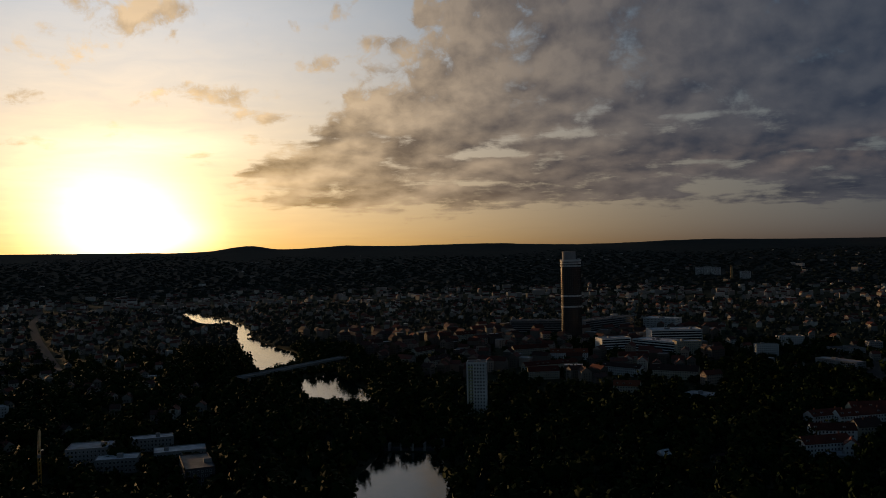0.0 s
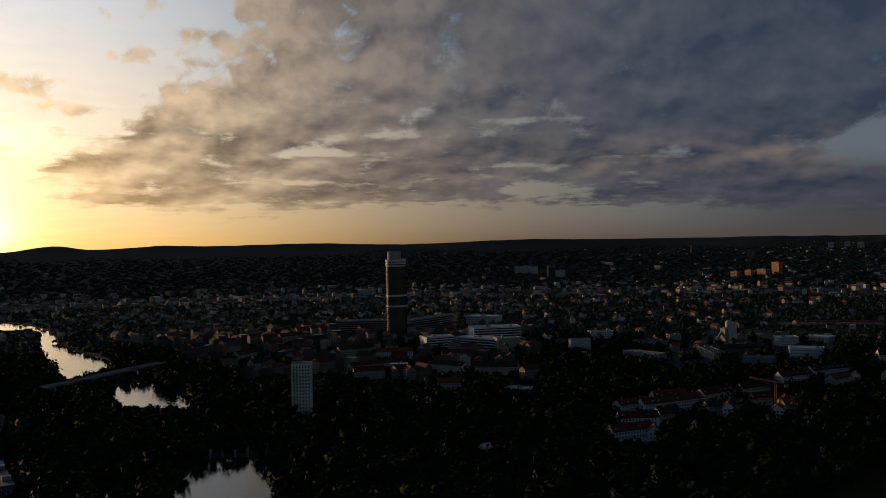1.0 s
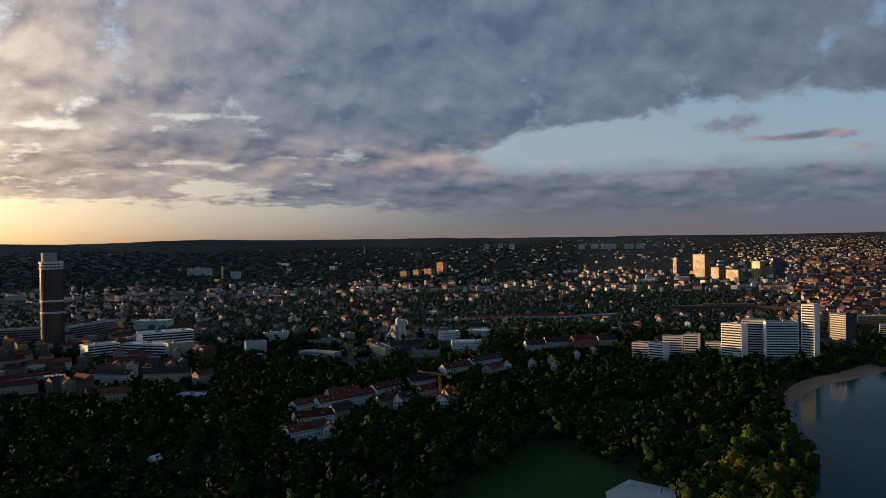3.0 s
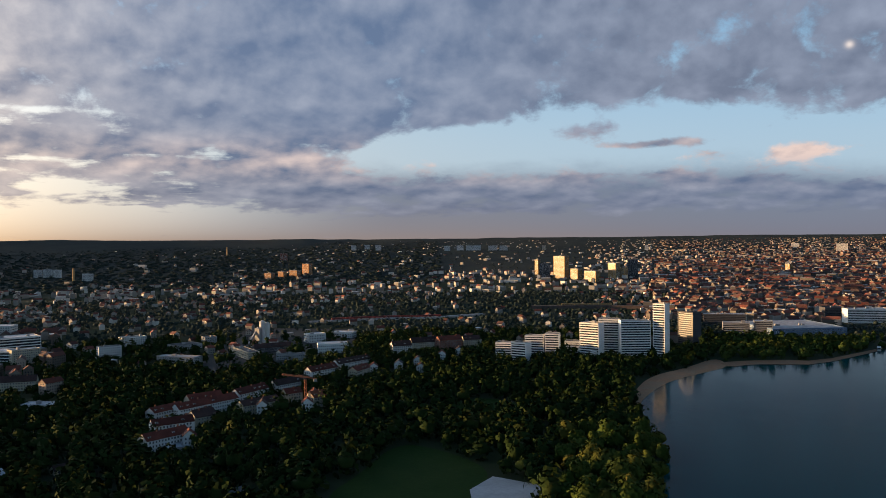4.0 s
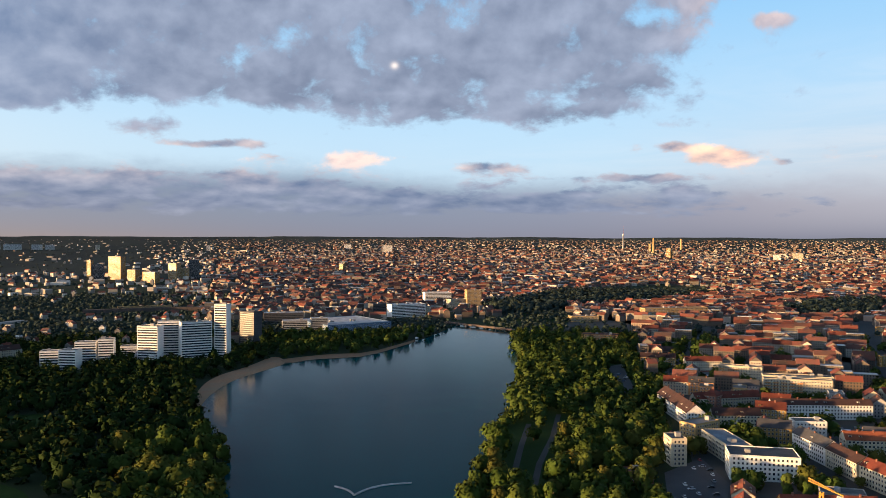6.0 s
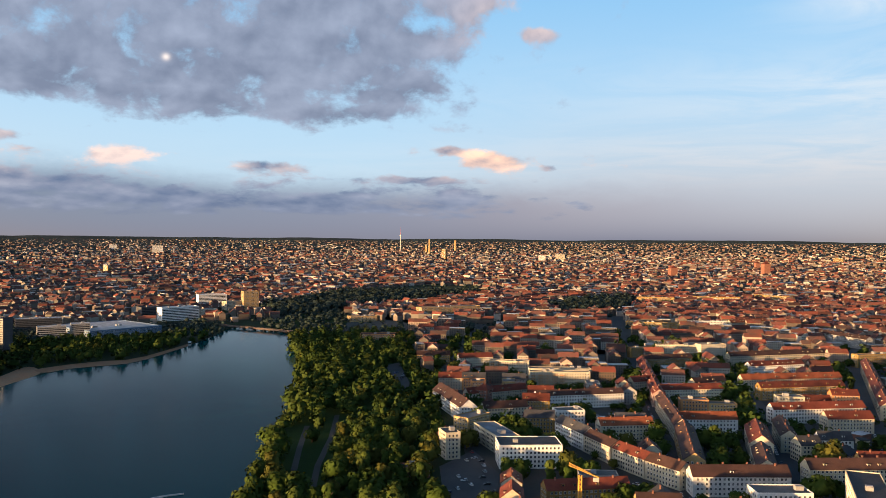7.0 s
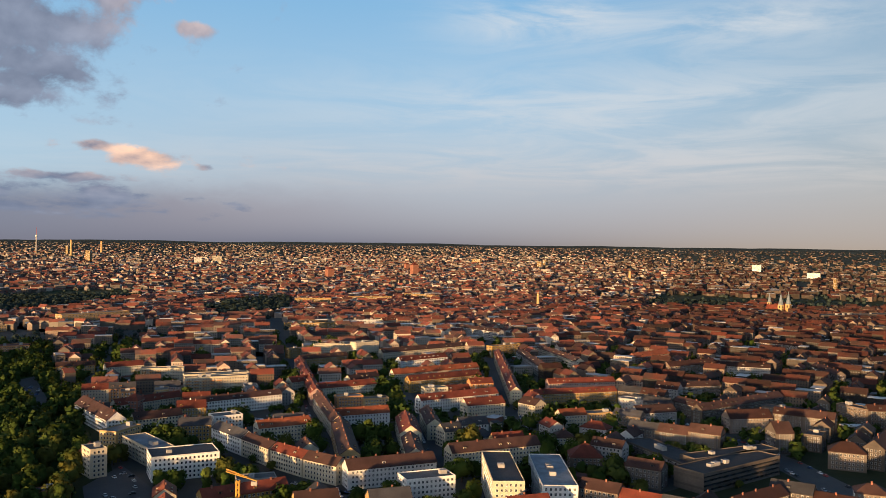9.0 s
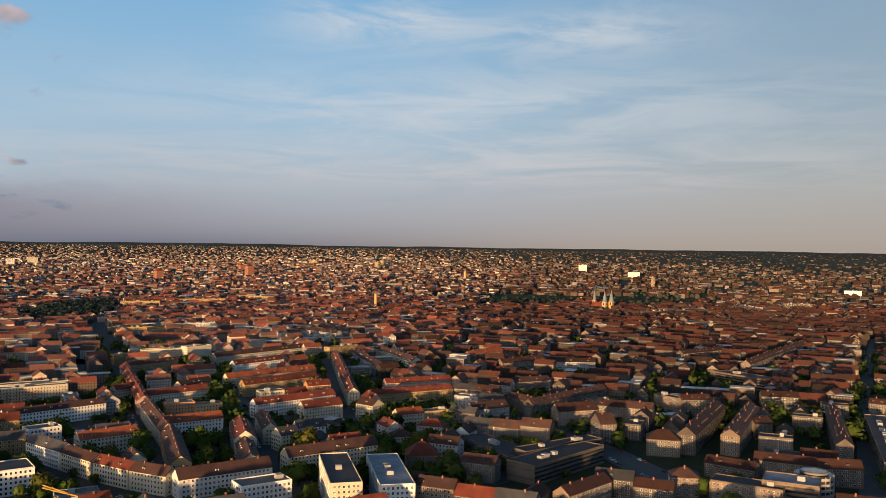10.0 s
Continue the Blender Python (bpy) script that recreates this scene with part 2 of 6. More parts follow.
material("far_roofs", (0.185, 0.048, 0.028), (0.066, 0.044, 0.038), scale=0.03, fine=0.6, spread=0.5, island=True, bump=0)
material("far_flat", (0.22, 0.22, 0.22), (0.55, 0.55, 0.54), scale=0.006, fine=0.6, spread=0.4, island=True, bump=0)
material("glass_dark", (0.030, 0.036, 0.044), rough=0.25, scale=0.3, fine=2.0, spread=0.3, bump=0, spec=0.6, island=True)
material("frame_white", (0.75, 0.74, 0.72), rough=0.6)
material("metal_grey", (0.30, 0.31, 0.32), rough=0.45, metal=0.6)
material("steel_yellow", (0.62, 0.33, 0.05), rough=0.5)
material("steel_orange", (0.50, 0.17, 0.07), rough=0.5)
material("steel_red", (0.42, 0.05, 0.03), rough=0.5)
material("concrete", (0.36, 0.35, 0.33), rough=0.9, scale=0.05)
material("asphalt", (0.050, 0.050, 0.052), (0.075, 0.072, 0.07), rough=0.9, scale=0.02, fine=0.6)
material("paving", (0.052, 0.050, 0.046), (0.034, 0.036, 0.030), rough=0.9, scale=0.03, fine=0.5)
material("sand", (0.40, 0.19, 0.09), (0.34, 0.20, 0.11), rough=0.95, scale=0.05, fine=0.4)
material("court_white", (0.55, 0.54, 0.52), (0.44, 0.43, 0.41), rough=0.9, scale=0.05, fine=0.4)
material("grass", (0.015, 0.038, 0.005), (0.024, 0.046, 0.008), rough=1.0, scale=0.02, fine=0.35, bump=0.6, spec=0.1)
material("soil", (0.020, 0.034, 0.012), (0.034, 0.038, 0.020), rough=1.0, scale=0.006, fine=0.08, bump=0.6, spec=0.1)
# distance haze put into the base colour of the outer land
material("haze_tinted_fields", (0.030, 0.040, 0.034), (0.018, 0.028, 0.026), rough=1.0, scale=0.004, fine=0.03, bump=0.2, spec=0.1)
material("bark", (0.065, 0.045, 0.030), rough=1.0)
material("track_bed", (0.12, 0.085, 0.07), (0.07, 0.06, 0.055), rough=0.95)


def foliage(name, a, b, island, gold=0.5, spread=0.22):
    m = material(name, a, b, rough=0.75, scale=0.05, fine=0.7, spread=spread, island=island, bump=0, spec=0.03)
    t = m.node_tree
    bsdf = t.nodes["Principled BSDF"]
    hue = t.nodes.new("ShaderNodeObjectInfo").outputs["Random"]
    geo = t.nodes.new("ShaderNodeNewGeometry")
    patch = fractal(t, geo.outputs["Position"], 0.035, 2.0)
    fac = patch.step(0.54, 0.70) * gold if island else Ex(t, hue).step(0.6, 0.95) * 0.8
    old = bsdf.inputs["Base Color"].links[0].from_socket
    t.links.new(tone(t, fac, old, (0.092, 0.080, 0.017)), bsdf.inputs["Base Color"])
    return m


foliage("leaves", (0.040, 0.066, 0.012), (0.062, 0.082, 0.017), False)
# darker copy of the leaves: the wood's shade is in its colour
foliage("shade_wood_leaves", (0.014, 0.028, 0.007), (0.021, 0.035, 0.009), True, 0.25, 0.07)

# bluish base colour stands in for haze over the far crowns
foliage("haze_tinted_leaves", (0.025, 0.039, 0.034), (0.034, 0.046, 0.040), True, 0.10, 0.12)
foliage("park_leaves", (0.030, 0.052, 0.011), (0.046, 0.066, 0.015), True, 0.5, 0.10)


def water(name, base, ior, spec, tint):
    """Still water with a faint ripple."""
    m = bpy.data.materials.new(name)
    m.use_nodes = True
    t = m.node_tree
    b = t.nodes["Principled BSDF"]
    b.inputs["Base Color"].default_value = (*base, 1)
    b.inputs["Roughness"].default_value, b.inputs["IOR"].default_value = 0.04, ior
    b.inputs["Specular IOR Level"].default_value, b.inputs["Specular Tint"].default_value = spec, (*tint, 1)
    g = t.nodes.new("ShaderNodeNewGeometry")
    bp = t.nodes.new("ShaderNodeBump")
    bp.inputs["Strength"].default_value, bp.inputs["Distance"].default_value = 0.5, 0.12
    ripple = fractal(t, g.outputs["Position"], 0.6, 3.0) + fractal(t, g.outputs["Position"], 0.03, 2.0) * 2.0
    t.links.new(ripple.socket, bp.inputs["Height"])
    t.links.new(bp.outputs[0], b.inputs["Normal"])
    MATS[name] = m


water("lake_water", (0.002, 0.056, 0.062), 1.115, 0.16, (0.45, 0.80, 1.0))
water("river_water", (0.010, 0.020, 0.014), 1.33, 0.5, (1.0, 1.0, 1.0))


# ---- shapes ----
class Shape:
    """Corners and faces, with a material number for each face."""

    def __init__(self):
        self.v, self.f, self.m = [], [], []

    def face(self, pts, mat=0):
        n = len(self.v)
        self.v.extend(pts)
        self.f.append(tuple(range(n, n + len(pts))))
        self.m.append(mat)

    def box(self, x0, y0, z0, x1, y1, z1, mat=0, bottom=False):
        n = len(self.v)
        self.v.extend([(x0, y0, z0), (x1, y0, z0), (x1, y1, z0), (x0, y1, z0), (x0, y0, z1), (x1, y0, z1), (x1, y1, z1), (x0, y1, z1)])
        fs = [(0, 1, 5, 4), (1, 2, 6, 5), (2, 3, 7, 6), (3, 0, 4, 7), (4, 5, 6, 7)] + ([(3, 2, 1, 0)] if bottom else [])
        self.f.extend(tuple(n + i for i in q) for q in fs)
        self.m.extend([mat] * len(fs))

    def gable(self, x0, y0, x1, y1, z, rise, over=0.45, thick=0.28, mat=0, wall=1):
        """A pitched roof with its ridge along x, and the wall triangles under its ends."""
        ym = (y0 + y1) / 2
        k = rise / (ym - y0)
        a, b, zb, xa, xb = y0 - over, y1 + over, z - over * k, x0 - 0.25, x1 + 0.25
        zt = z + rise
        up = [(xa, a, zb + thick), (xb, a, zb + thick), (xb, ym, zt + thick), (xa, ym, zt + thick), (xb, b, zb + thick), (xa, b, zb + thick)]
        dn = [(p[0], p[1], p[2] - thick) for p in up]
        n = len(self.v)
        self.v.extend(up + dn)
        fs = [(0, 1, 2, 3), (3, 2, 4, 5), (7, 6, 9, 8), (8, 9, 11, 10), (6, 7, 1, 0), (10, 11, 5, 4), (6, 0, 3, 9), (9, 3, 5, 11), (1, 7, 8, 2), (2, 8, 10, 4)]
        self.f.extend(tuple(n + i for i in q) for q in fs)
        self.m.extend([mat] * len(fs))

    def prism(self, x0, y0, z0, x1, y1, z, rise):
        """Walls with a gable at each end."""
        n, ym = len(self.v), (y0 + y1) / 2
        self.v.extend([(x, y, h) for x in (x0, x1) for y, h in ((y0, z0), (y1, z0), (y1, z), (ym, z + rise), (y0, z))])
        self.f.extend(tuple(n + i for i in q) for q in [(0, 4, 3, 2, 1), (5, 6, 7, 8, 9), (0, 5, 9, 4), (2, 7, 6, 1), (4, 9, 8, 3), (3, 8, 7, 2)])
        self.m.extend([0] * 6)

    def hip(self, x0, y0, x1, y1, z, rise, over=0.5, mat=0):
        ym, w = (y0 + y1) / 2, (y1 - y0) / 2
        i = min(w, (x1 - x0) / 2 - 0.2)
        x0, y0, x1, y1 = x0 - over, y0 - over, x1 + over, y1 + over
        n = len(self.v)
        self.v.extend([(x0, y0, z), (x1, y0, z), (x1, y1, z), (x0, y1, z), (x0 + i, ym, z + rise), (x1 - i, ym, z + rise)])
        self.f.extend(tuple(n + k for k in q) for q in [(0, 1, 5, 4), (2, 3, 4, 5), (1, 2, 5), (3, 0, 4), (3, 2, 1, 0)])
        self.m.extend([mat] * 5)

    def tube(self, x, y, z0, z1, r0, r1=None, n=12, mat=0, cap=True):
        r1 = r0 if r1 is None else r1
        ring = [[(x + r * math.cos(2 * math.pi * i / n), y + r * math.sin(2 * math.pi * i / n), z) for i in range(n)] for z, r in ((z0, r0), (z1, r1))]
        k = len(self.v)
        self.v.extend(ring[0] + ring[1])
        for i in range(n):
            j = (i + 1) % n
            self.f.append((k + i, k + j, k + n + j, k + n + i))
            self.m.append(mat)
        if cap:
            self.f.append(tuple(k + n + i for i in range(n)))
            self.m.append(mat)

    def beam(self, a, b, w, mat=0):
        """A square bar from a to b."""
        a, b = Vector(a), Vector(b)
        d = (b - a).normalized()
        s = d.cross(Vector((0, 0, 1)) if abs(d.z) < 0.95 else Vector((1, 0, 0))).normalized() * w / 2
        u = s.cross(d)
        n = len(self.v)
        self.v.extend(tuple(p + q) for p in (a, b) for q in (-s - u, s - u, s + u, -s + u))
        fs = [(0, 1, 2, 3), (7, 6, 5, 4), (0, 4, 5, 1), (1, 5, 6, 2), (2, 6, 7, 3), (3, 7, 4, 0)]
        self.f.extend(tuple(n + i for i in q) for q in fs)
        self.m.extend([mat] * 6)

    def mesh(self, name, *mats):
        me = bpy.data.meshes.new(name)
        me.from_pydata(self.v, [], self.f)
        for m in mats:
            me.materials.append(MATS[m])
        if len(mats) > 1:
            me.polygons.foreach_set("material_index", self.m)
        me.update()
        return me


def part(name, shape, mats, parent, label="", kind=""):
    """One mesh under a thing or a part."""
    me = shape if isinstance(shape, bpy.types.Mesh) else shape.mesh(name, *(mats if isinstance(mats, tuple) else (mats,)))
    ob = new(name, me)
    ob.parent = parent
    return tagged(ob, label=label, kind=kind)


def thing(name, label, category, x, y, angle=0.0, z=0.0, group="", size=1.0):
    ob = new(name)
    ob.matrix_basis = pose(x, y, z, 0, 0, angle) @ Matrix.Scale(size, 4)
    return tagged(ob, label, category, group)


# Past 2.2 km the land is drawn in and lifted: it climbs towards the rim of the basin, and all that stands on it shrinks alike.
NEAR, DEEP = 2200.0, 2650.0


def spot(x, y):
    """Where a place of the plan comes to lie: x, y, z and the size of things there."""
    d = math.hypot(x, y)
    if d <= NEAR:
        return x, y, 0.0, 1.0
    r = NEAR + (d - NEAR) / (1 + (d - NEAR) / DEEP)
    s = r / d
    return x * s, y * s, EYE[2] * (1 - s), s


def inside(x, y, poly):
    hit = False
    for (x0, y0), (x1, y1) in zip(poly, poly[1:] + poly[:1]):
        if (y0 > y) != (y1 > y) and x < (x1 - x0) * (y - y0) / (y1 - y0) + x0:
            hit = not hit
    return hit


def pairs(*n):
    return list(zip(n[::2], n[1::2]))


LAKE = pairs(316, 195, 395, 261, 448, 294, 496, 330, 547, 379, 594, 417, 651, 447, 734, 476, 804, 478, 863, 481, 897, 474, 920, 450, 940, 420, 1062, 413, 1108, 416, 1212, 419, 1329, 433, 1343, 405, 1317, 366, 1234, 314, 1039, 258, 841, 207, 684, 177, 589, 164, 513, 151, 457, 140, 356, 114)
BEACH = pairs(547, 379, 599, 423, 671, 473, 750, 507, 820, 509, 912, 529, 863, 481, 804, 478, 734, 476, 651, 447, 594, 417)
SPIT = pairs(876, 505, 918, 485, 946, 463, 963, 430, 1090, 423, 1132, 424, 1108, 416, 1062, 413, 936, 418, 911, 446, 889, 470, 854, 478)
POND_UP = pairs(-638, 2036, -567, 1971, -494, 1847, -423, 1737, -363, 1584, -320, 1403, -286, 1333, -237, 1239, -203, 1183, -189, 1112, -213, 1038, -232, 1016, -255, 1119, -301, 1247, -346, 1407, -391, 1611, -435, 1714, -479, 1684, -545, 1828)
POND_MID = pairs(-165, 946, -143, 972, -125, 988, -101, 913, -76, 864, -66, 810, -67, 781, -99, 813, -121, 820, -131, 815, -154, 889)
POND_LOW = pairs(-64, 401, -59, 495, -58, 535, -52, 566, -46, 602, -23, 600, -5, 594, 1, 532, 4, 492, 11, 399)
CREEK = pairs(-67, 781, -59, 764, -46, 733, -38, 704, -42, 693, -55, 729, -68, 765)
MEADOW = pairs(273, 402, 308, 420, 379, 470, 389, 434, 378, 371, 330, 341, 277, 292, 225, 345)
GLADE = pairs(496, 544, 536, 552, 551, 525, 530, 481, 493, 476, 471, 492)
COURT = pairs(338, 352, 367, 362, 374, 328, 342, 299, 317, 328)
PARK_RIGHT = pairs(392, 117, 465, 133, 622, 164, 810, 192, 1136, 277, 1262, 342, 1395, 406, 1547, 388, 1696, 358, 1615, 289, 1287, 248, 1186, 202, 1172, 144, 1004, 103, 903, 80, 738, 54, 596, 54, 474, 36, 402, 28)
PARK_FAR = pairs(1680, 499, 1962, 439, 2272, 407, 2561, 248, 2598, 57, 2217, 28, 1859, 180, 1740, 317, 1552, 348, 1492, 404)
PARK_TOWN = pairs(1793, -84, 2002, -181, 2127, -326, 1727, -249, 1608, -126)
PARK_CHURCH = pairs(1672, -1050, 2135, -1378, 2358, -1809, 2223, -2364, 1599, -1681, 1570, -1403, 1848, -1511, 1621, -1212)
TOWN = pairs(2734, 1067, 2389, 931, 2126, 440, 3891, -675, 5778, -3494, 37686, -40588, 542, -561, 314, 11, 486, 15, 1049, 83, 1286, 308)
CARPARK = pairs(958, 133, 981, 121, 818, 88, 788, 98)
PLAZA = pairs(537, 40, 581, 20, 525, 2, 457, 4, 456, 31)
WORKS = pairs(436, 917, 703, 1258, 815, 1112, 630, 851, 515, 823, 424, 827)
STREET_MAIN = pairs(479, -107, 700, -128, 939, -149, 1332, -180, 1622, -210)
STREET_TREES = pairs(525, -178, 679, -209, 871, -239, 1142, -280)
STREET_THIRD = pairs(594, -264, 776, -322, 995, -399, 1295, -510)
STREET_FRONT = pairs(661, 35, 528, -51, 476, -106, 458, -178, 436, -277)
STREET_RIGHT = pairs(291, -441, 419, -623, 626, -933, 877, -1320)
STREET_LEFT = pairs(923, 61, 1082, 56, 1305, 45, 1433, 31)
STREET_SQUARE = pairs(592, -399, 553, -404, 469, -402, 392, -385)
LAKE_ROAD = pairs(742, 684, 988, 703, 1163, 626, 1373, 532, 1712, 509)
RAIL = pairs(819, 1252, 936, 1210, 1020, 1147, 1126, 1131)
VIADUCT = pairs(1280, 1148, 1387, 1041, 1464, 910, 1653, 877, 2085, 885, 2324, 821)
RAIL_WEST = pairs(-460, 1015, -681, 1423, -865, 1782, -1053, 2255)
PATH_SHORE = pairs(469, 107, 531, 117, 608, 124, 685, 135)
PATH_INNER = pairs(467, 120, 573, 139, 643, 150)
TAKEN = []  # footprints: middle, half length, half depth, cosine, sine


def free(x, y, gap=2.0):
    for cx, cy, hl, hd, c, s in TAKEN:
        u, v = (x - cx) * c + (y - cy) * s, (y - cy) * c - (x - cx) * s
        if abs(u) < hl + gap and abs(v) < hd + gap:
            return False
    return True


def near_line(x, y, line, gap):
    for (x0, y0), (x1, y1) in zip(line, line[1:]):
        dx_, dy_ = x1 - x0, y1 - y0
        u = max(0.0, min(1.0, ((x - x0) * dx_ + (y - y0) * dy_) / (dx_ * dx_ + dy_ * dy_)))
        if math.hypot(x - x0 - u * dx_, y - y0 - u * dy_) < gap:
            return True
    return False


# ---- ground ----
def ground():
    s = Shape()
    rings = [0, 150, 300, 500, 800, 1200, 1700, 2200, 2400, 2600, 2800, 3000, 3200, 3400, 3600, 3800, 4000, 4200, 4400, 4600, 4720, 4800, 4835]
    n = 720
    for r in rings:
        for i in range(n):
            a = 2 * math.pi * i / n
            x, y = r * math.sin(a), r * math.cos(a)
            z = 0.0
            if r > NEAR:
                q = (r - NEAR) / DEEP
                d = NEAR + (r - NEAR) / (1 - q)
                z = EYE[2] * (1 - r / d)
                deg = math.degrees(a if a < math.pi else a - 2 * math.pi)
                k = max(0.0, (r - 4300) / 535)
                z += k * (noise.noise((x / 420, y / 420, 0)) * 6 + noise.noise((x / 90, y / 90, 5.0)) * 2.5 - 4)
                for az0, w, h in ((-13.0, 1.5, 24), (-6.5, 2.6, 14), (-1.5, 3.0, 10), (3.0, 4.0, 15), (16, 6, 14), (-26, 4, 8), (28, 9, 9), (-20, 5, 3), (62, 14, 4), (104, 6, 4), (-8, 7, 6)):
                    z += k * h * math.exp(-((deg - az0) / w) ** 2)
            s.v.append((x, y, z))
    for k in range(len(rings) - 1):
        for i in range(n):
            j = (i + 1) % n
            s.f.append((k * n + i, (k + 1) * n + i, (k + 1) * n + j, k * n + j) if k else (0, n + i, n + j))
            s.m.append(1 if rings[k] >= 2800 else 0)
    me = s.mesh("ground", "soil", "haze_tinted_fields")
    for p in me.polygons:
        p.use_smooth = True
    tagged(new("ground", me), "dark green and brown land, haze-tinted in colour towards its wooded rim", "ground", kind="structure")


ground()


def sheet(name, poly, z, mat, label, category="ground"):
    bm = bmesh.new()
    f = bm.faces.new([bm.verts.new((x, y, z)) for x, y in poly])
    if f.calc_area() and f.normal.z < 0:
        f.normal_flip()
    bm.normal_update()
    if f.normal.z < 0:
        f.normal_flip()
    bmesh.ops.triangulate(bm, faces=bm.faces[:])
    me = bpy.data.meshes.new(name)
    bm.to_mesh(me)
    bm.free()
    me.materials.append(MATS[mat])
    return tagged(new(name, me), label, category, kind="structure")


def smooth(poly, rounds=2):
    """Round the corners of an outline."""
    for _ in range(rounds):
        poly = [q for a, b in zip(poly, poly[1:] + poly[:1]) for q in ((a[0] * .75 + b[0] * .25, a[1] * .75 + b[1] * .25), (a[0] * .25 + b[0] * .75, a[1] * .25 + b[1] * .75))]
    return poly


def strip(name, line, width, z, mat, label, category="road", high=0.0):
    s = Shape()
    pts = [Vector(p) for p in line]
    sides = []
    for i, p in enumerate(pts):
        d = (pts[min(i + 1, len(pts) - 1)] - pts[max(i - 1, 0)]).normalized()
        o = Vector((-d.y, d.x)) * width / 2
        sides.append((p + o, p - o))
    for (a, b), (c, d) in zip(sides, sides[1:]):
        s.face([(*b, z), (*d, z), (*c, z), (*a, z)])
        if high:
            s.face([(*a, z), (*c, z), (*c, z - high), (*a, z - high)])
            s.face([(*d, z), (*b, z), (*b, z - high), (*d, z - high)])
    return tagged(new(name, s.mesh(name, mat)), label, category, kind="structure")


for nm, poly, label in (("lake", LAKE, "wide still lake with dark blue water"), ("river_pool", POND_UP, "river pool mirroring the evening sky"), ("river_pool", POND_MID, "river reach below the road bridge"),
                        ("river_pool", POND_LOW, "dark weir pool ringed by trees"), ("river_pool", CREEK, "narrow creek between trees")):
    tagged(sheet(nm, smooth(poly), 0.30, "lake_water" if nm == "lake" else "river_water", label, "water"))
sheet("town_paving", TOWN, 0.05, "paving", "grey-brown paved yards and courts of the town")
sheet("works_yard", WORKS, 0.06, "paving", "grey asphalt works yard")
sheet("beach", smooth(BEACH), 0.36, "sand", "curved sandy beach on the lake shore")
sheet("quay", smooth(SPIT, 1), 0.6, "sand", "sandy quay strip along the lake shore")
sheet("meadow", smooth(MEADOW), 0.08, "grass", "mown green meadow among trees")
sheet("glade", smooth(GLADE), 0.08, "grass", "grassy glade in the wood")
sheet("sports_court", COURT, 0.14, "court_white", "pale gravel sports court")
sheet("lawn", PARK_RIGHT, 0.09, "grass", "green park lawn along the lake shore")
sheet("car_park", CARPARK, 0.16, "asphalt", "asphalt car park among trees")
sheet("plaza", PLAZA, 0.14, "asphalt", "dark paved yard before the white offices")
for line, wd in ((STREET_MAIN, 17), (STREET_TREES, 14), (STREET_THIRD, 16), (STREET_FRONT, 12), (STREET_RIGHT, 15), (STREET_LEFT, 13), (STREET_SQUARE, 26), (LAKE_ROAD, 12)):
    strip("road", line, wd, 0.12, "asphalt", "dark asphalt town street")
strip("railway", RAIL, 16, 3.0, "concrete", "pale railway embankment with a retaining wall", "railway", 3.2)
strip("viaduct", VIADUCT, 14, 7.0, "track_bed", "long brown railway viaduct", "railway", 7.2)
strip("railway", RAIL_WEST, 14, 0.4, "track_bed", "pale railway tracks", "railway", 0.5)
for line in (PATH_SHORE, PATH_INNER):
    strip("path", line, 4, 0.13, "paving", "pale gravel footpath", "path")


def bank(poly, name="bank"):
    """A low bank of soil and stone round a sheet of water."""
    s = Shape()
    pts = [Vector(p) for p in smooth(poly)]
    n = len(pts)
    area = sum(a.x * b_.y - b_.x * a.y for a, b_ in zip(pts, pts[1:] + pts[:1]))
    ring = []
    for i, p in enumerate(pts):
        d = (pts[(i + 1) % n] - pts[i - 1]).normalized()
        o = Vector((d.y, -d.x)) * (1 if area > 0 else -1)
        ring.append(((*p, 0.2), (*(p + o * 0.8), 0.75), (*(p + o * 3.2), 0.7), (*(p + o * 5), 0.0)))
    for a, b_ in zip(ring, ring[1:] + ring[:1]):
        if any(inside(p[0], p[1], q) for p in (a[2], b_[2]) for q in (BEACH, SPIT)):
            continue
        for k in range(3):
            s.face([a[k], b_[k], b_[k + 1], a[k + 1]])
    tagged(new(name, s.mesh(name, "soil")), "low grassy bank round the water", "bank", kind="structure")


for poly in (LAKE, POND_UP, POND_MID, POND_LOW, CREEK):
    bank(poly)


# ---- buildings ----
WINDOW = {}


def window_mesh(w, h):
    """A dark pane in a white frame with a sill; stands at y = 0 and faces -y."""
    key = (round(w, 1), round(h, 1))
    if key not in WINDOW:
        s = Shape()
        s.face([(-w / 2, -0.03, 0), (w / 2, -0.03, 0), (w / 2, -0.03, h), (-w / 2, -0.03, h)], 0)
        e = 0.09
        for x0, z0, x1, z1 in ((-w / 2 - e, -e, w / 2 + e, 0), (-w / 2 - e, h, w / 2 + e, h + e), (-w / 2 - e, 0, -w / 2, h), (w / 2, 0, w / 2 + e, h), (-0.04, 0, 0.04, h)):
            s.box(x0, -0.07, z0, x1, 0.02, z1, 1)
        WINDOW[key] = s.mesh("window", "glass_dark", "frame_white")
    return WINDOW[key]


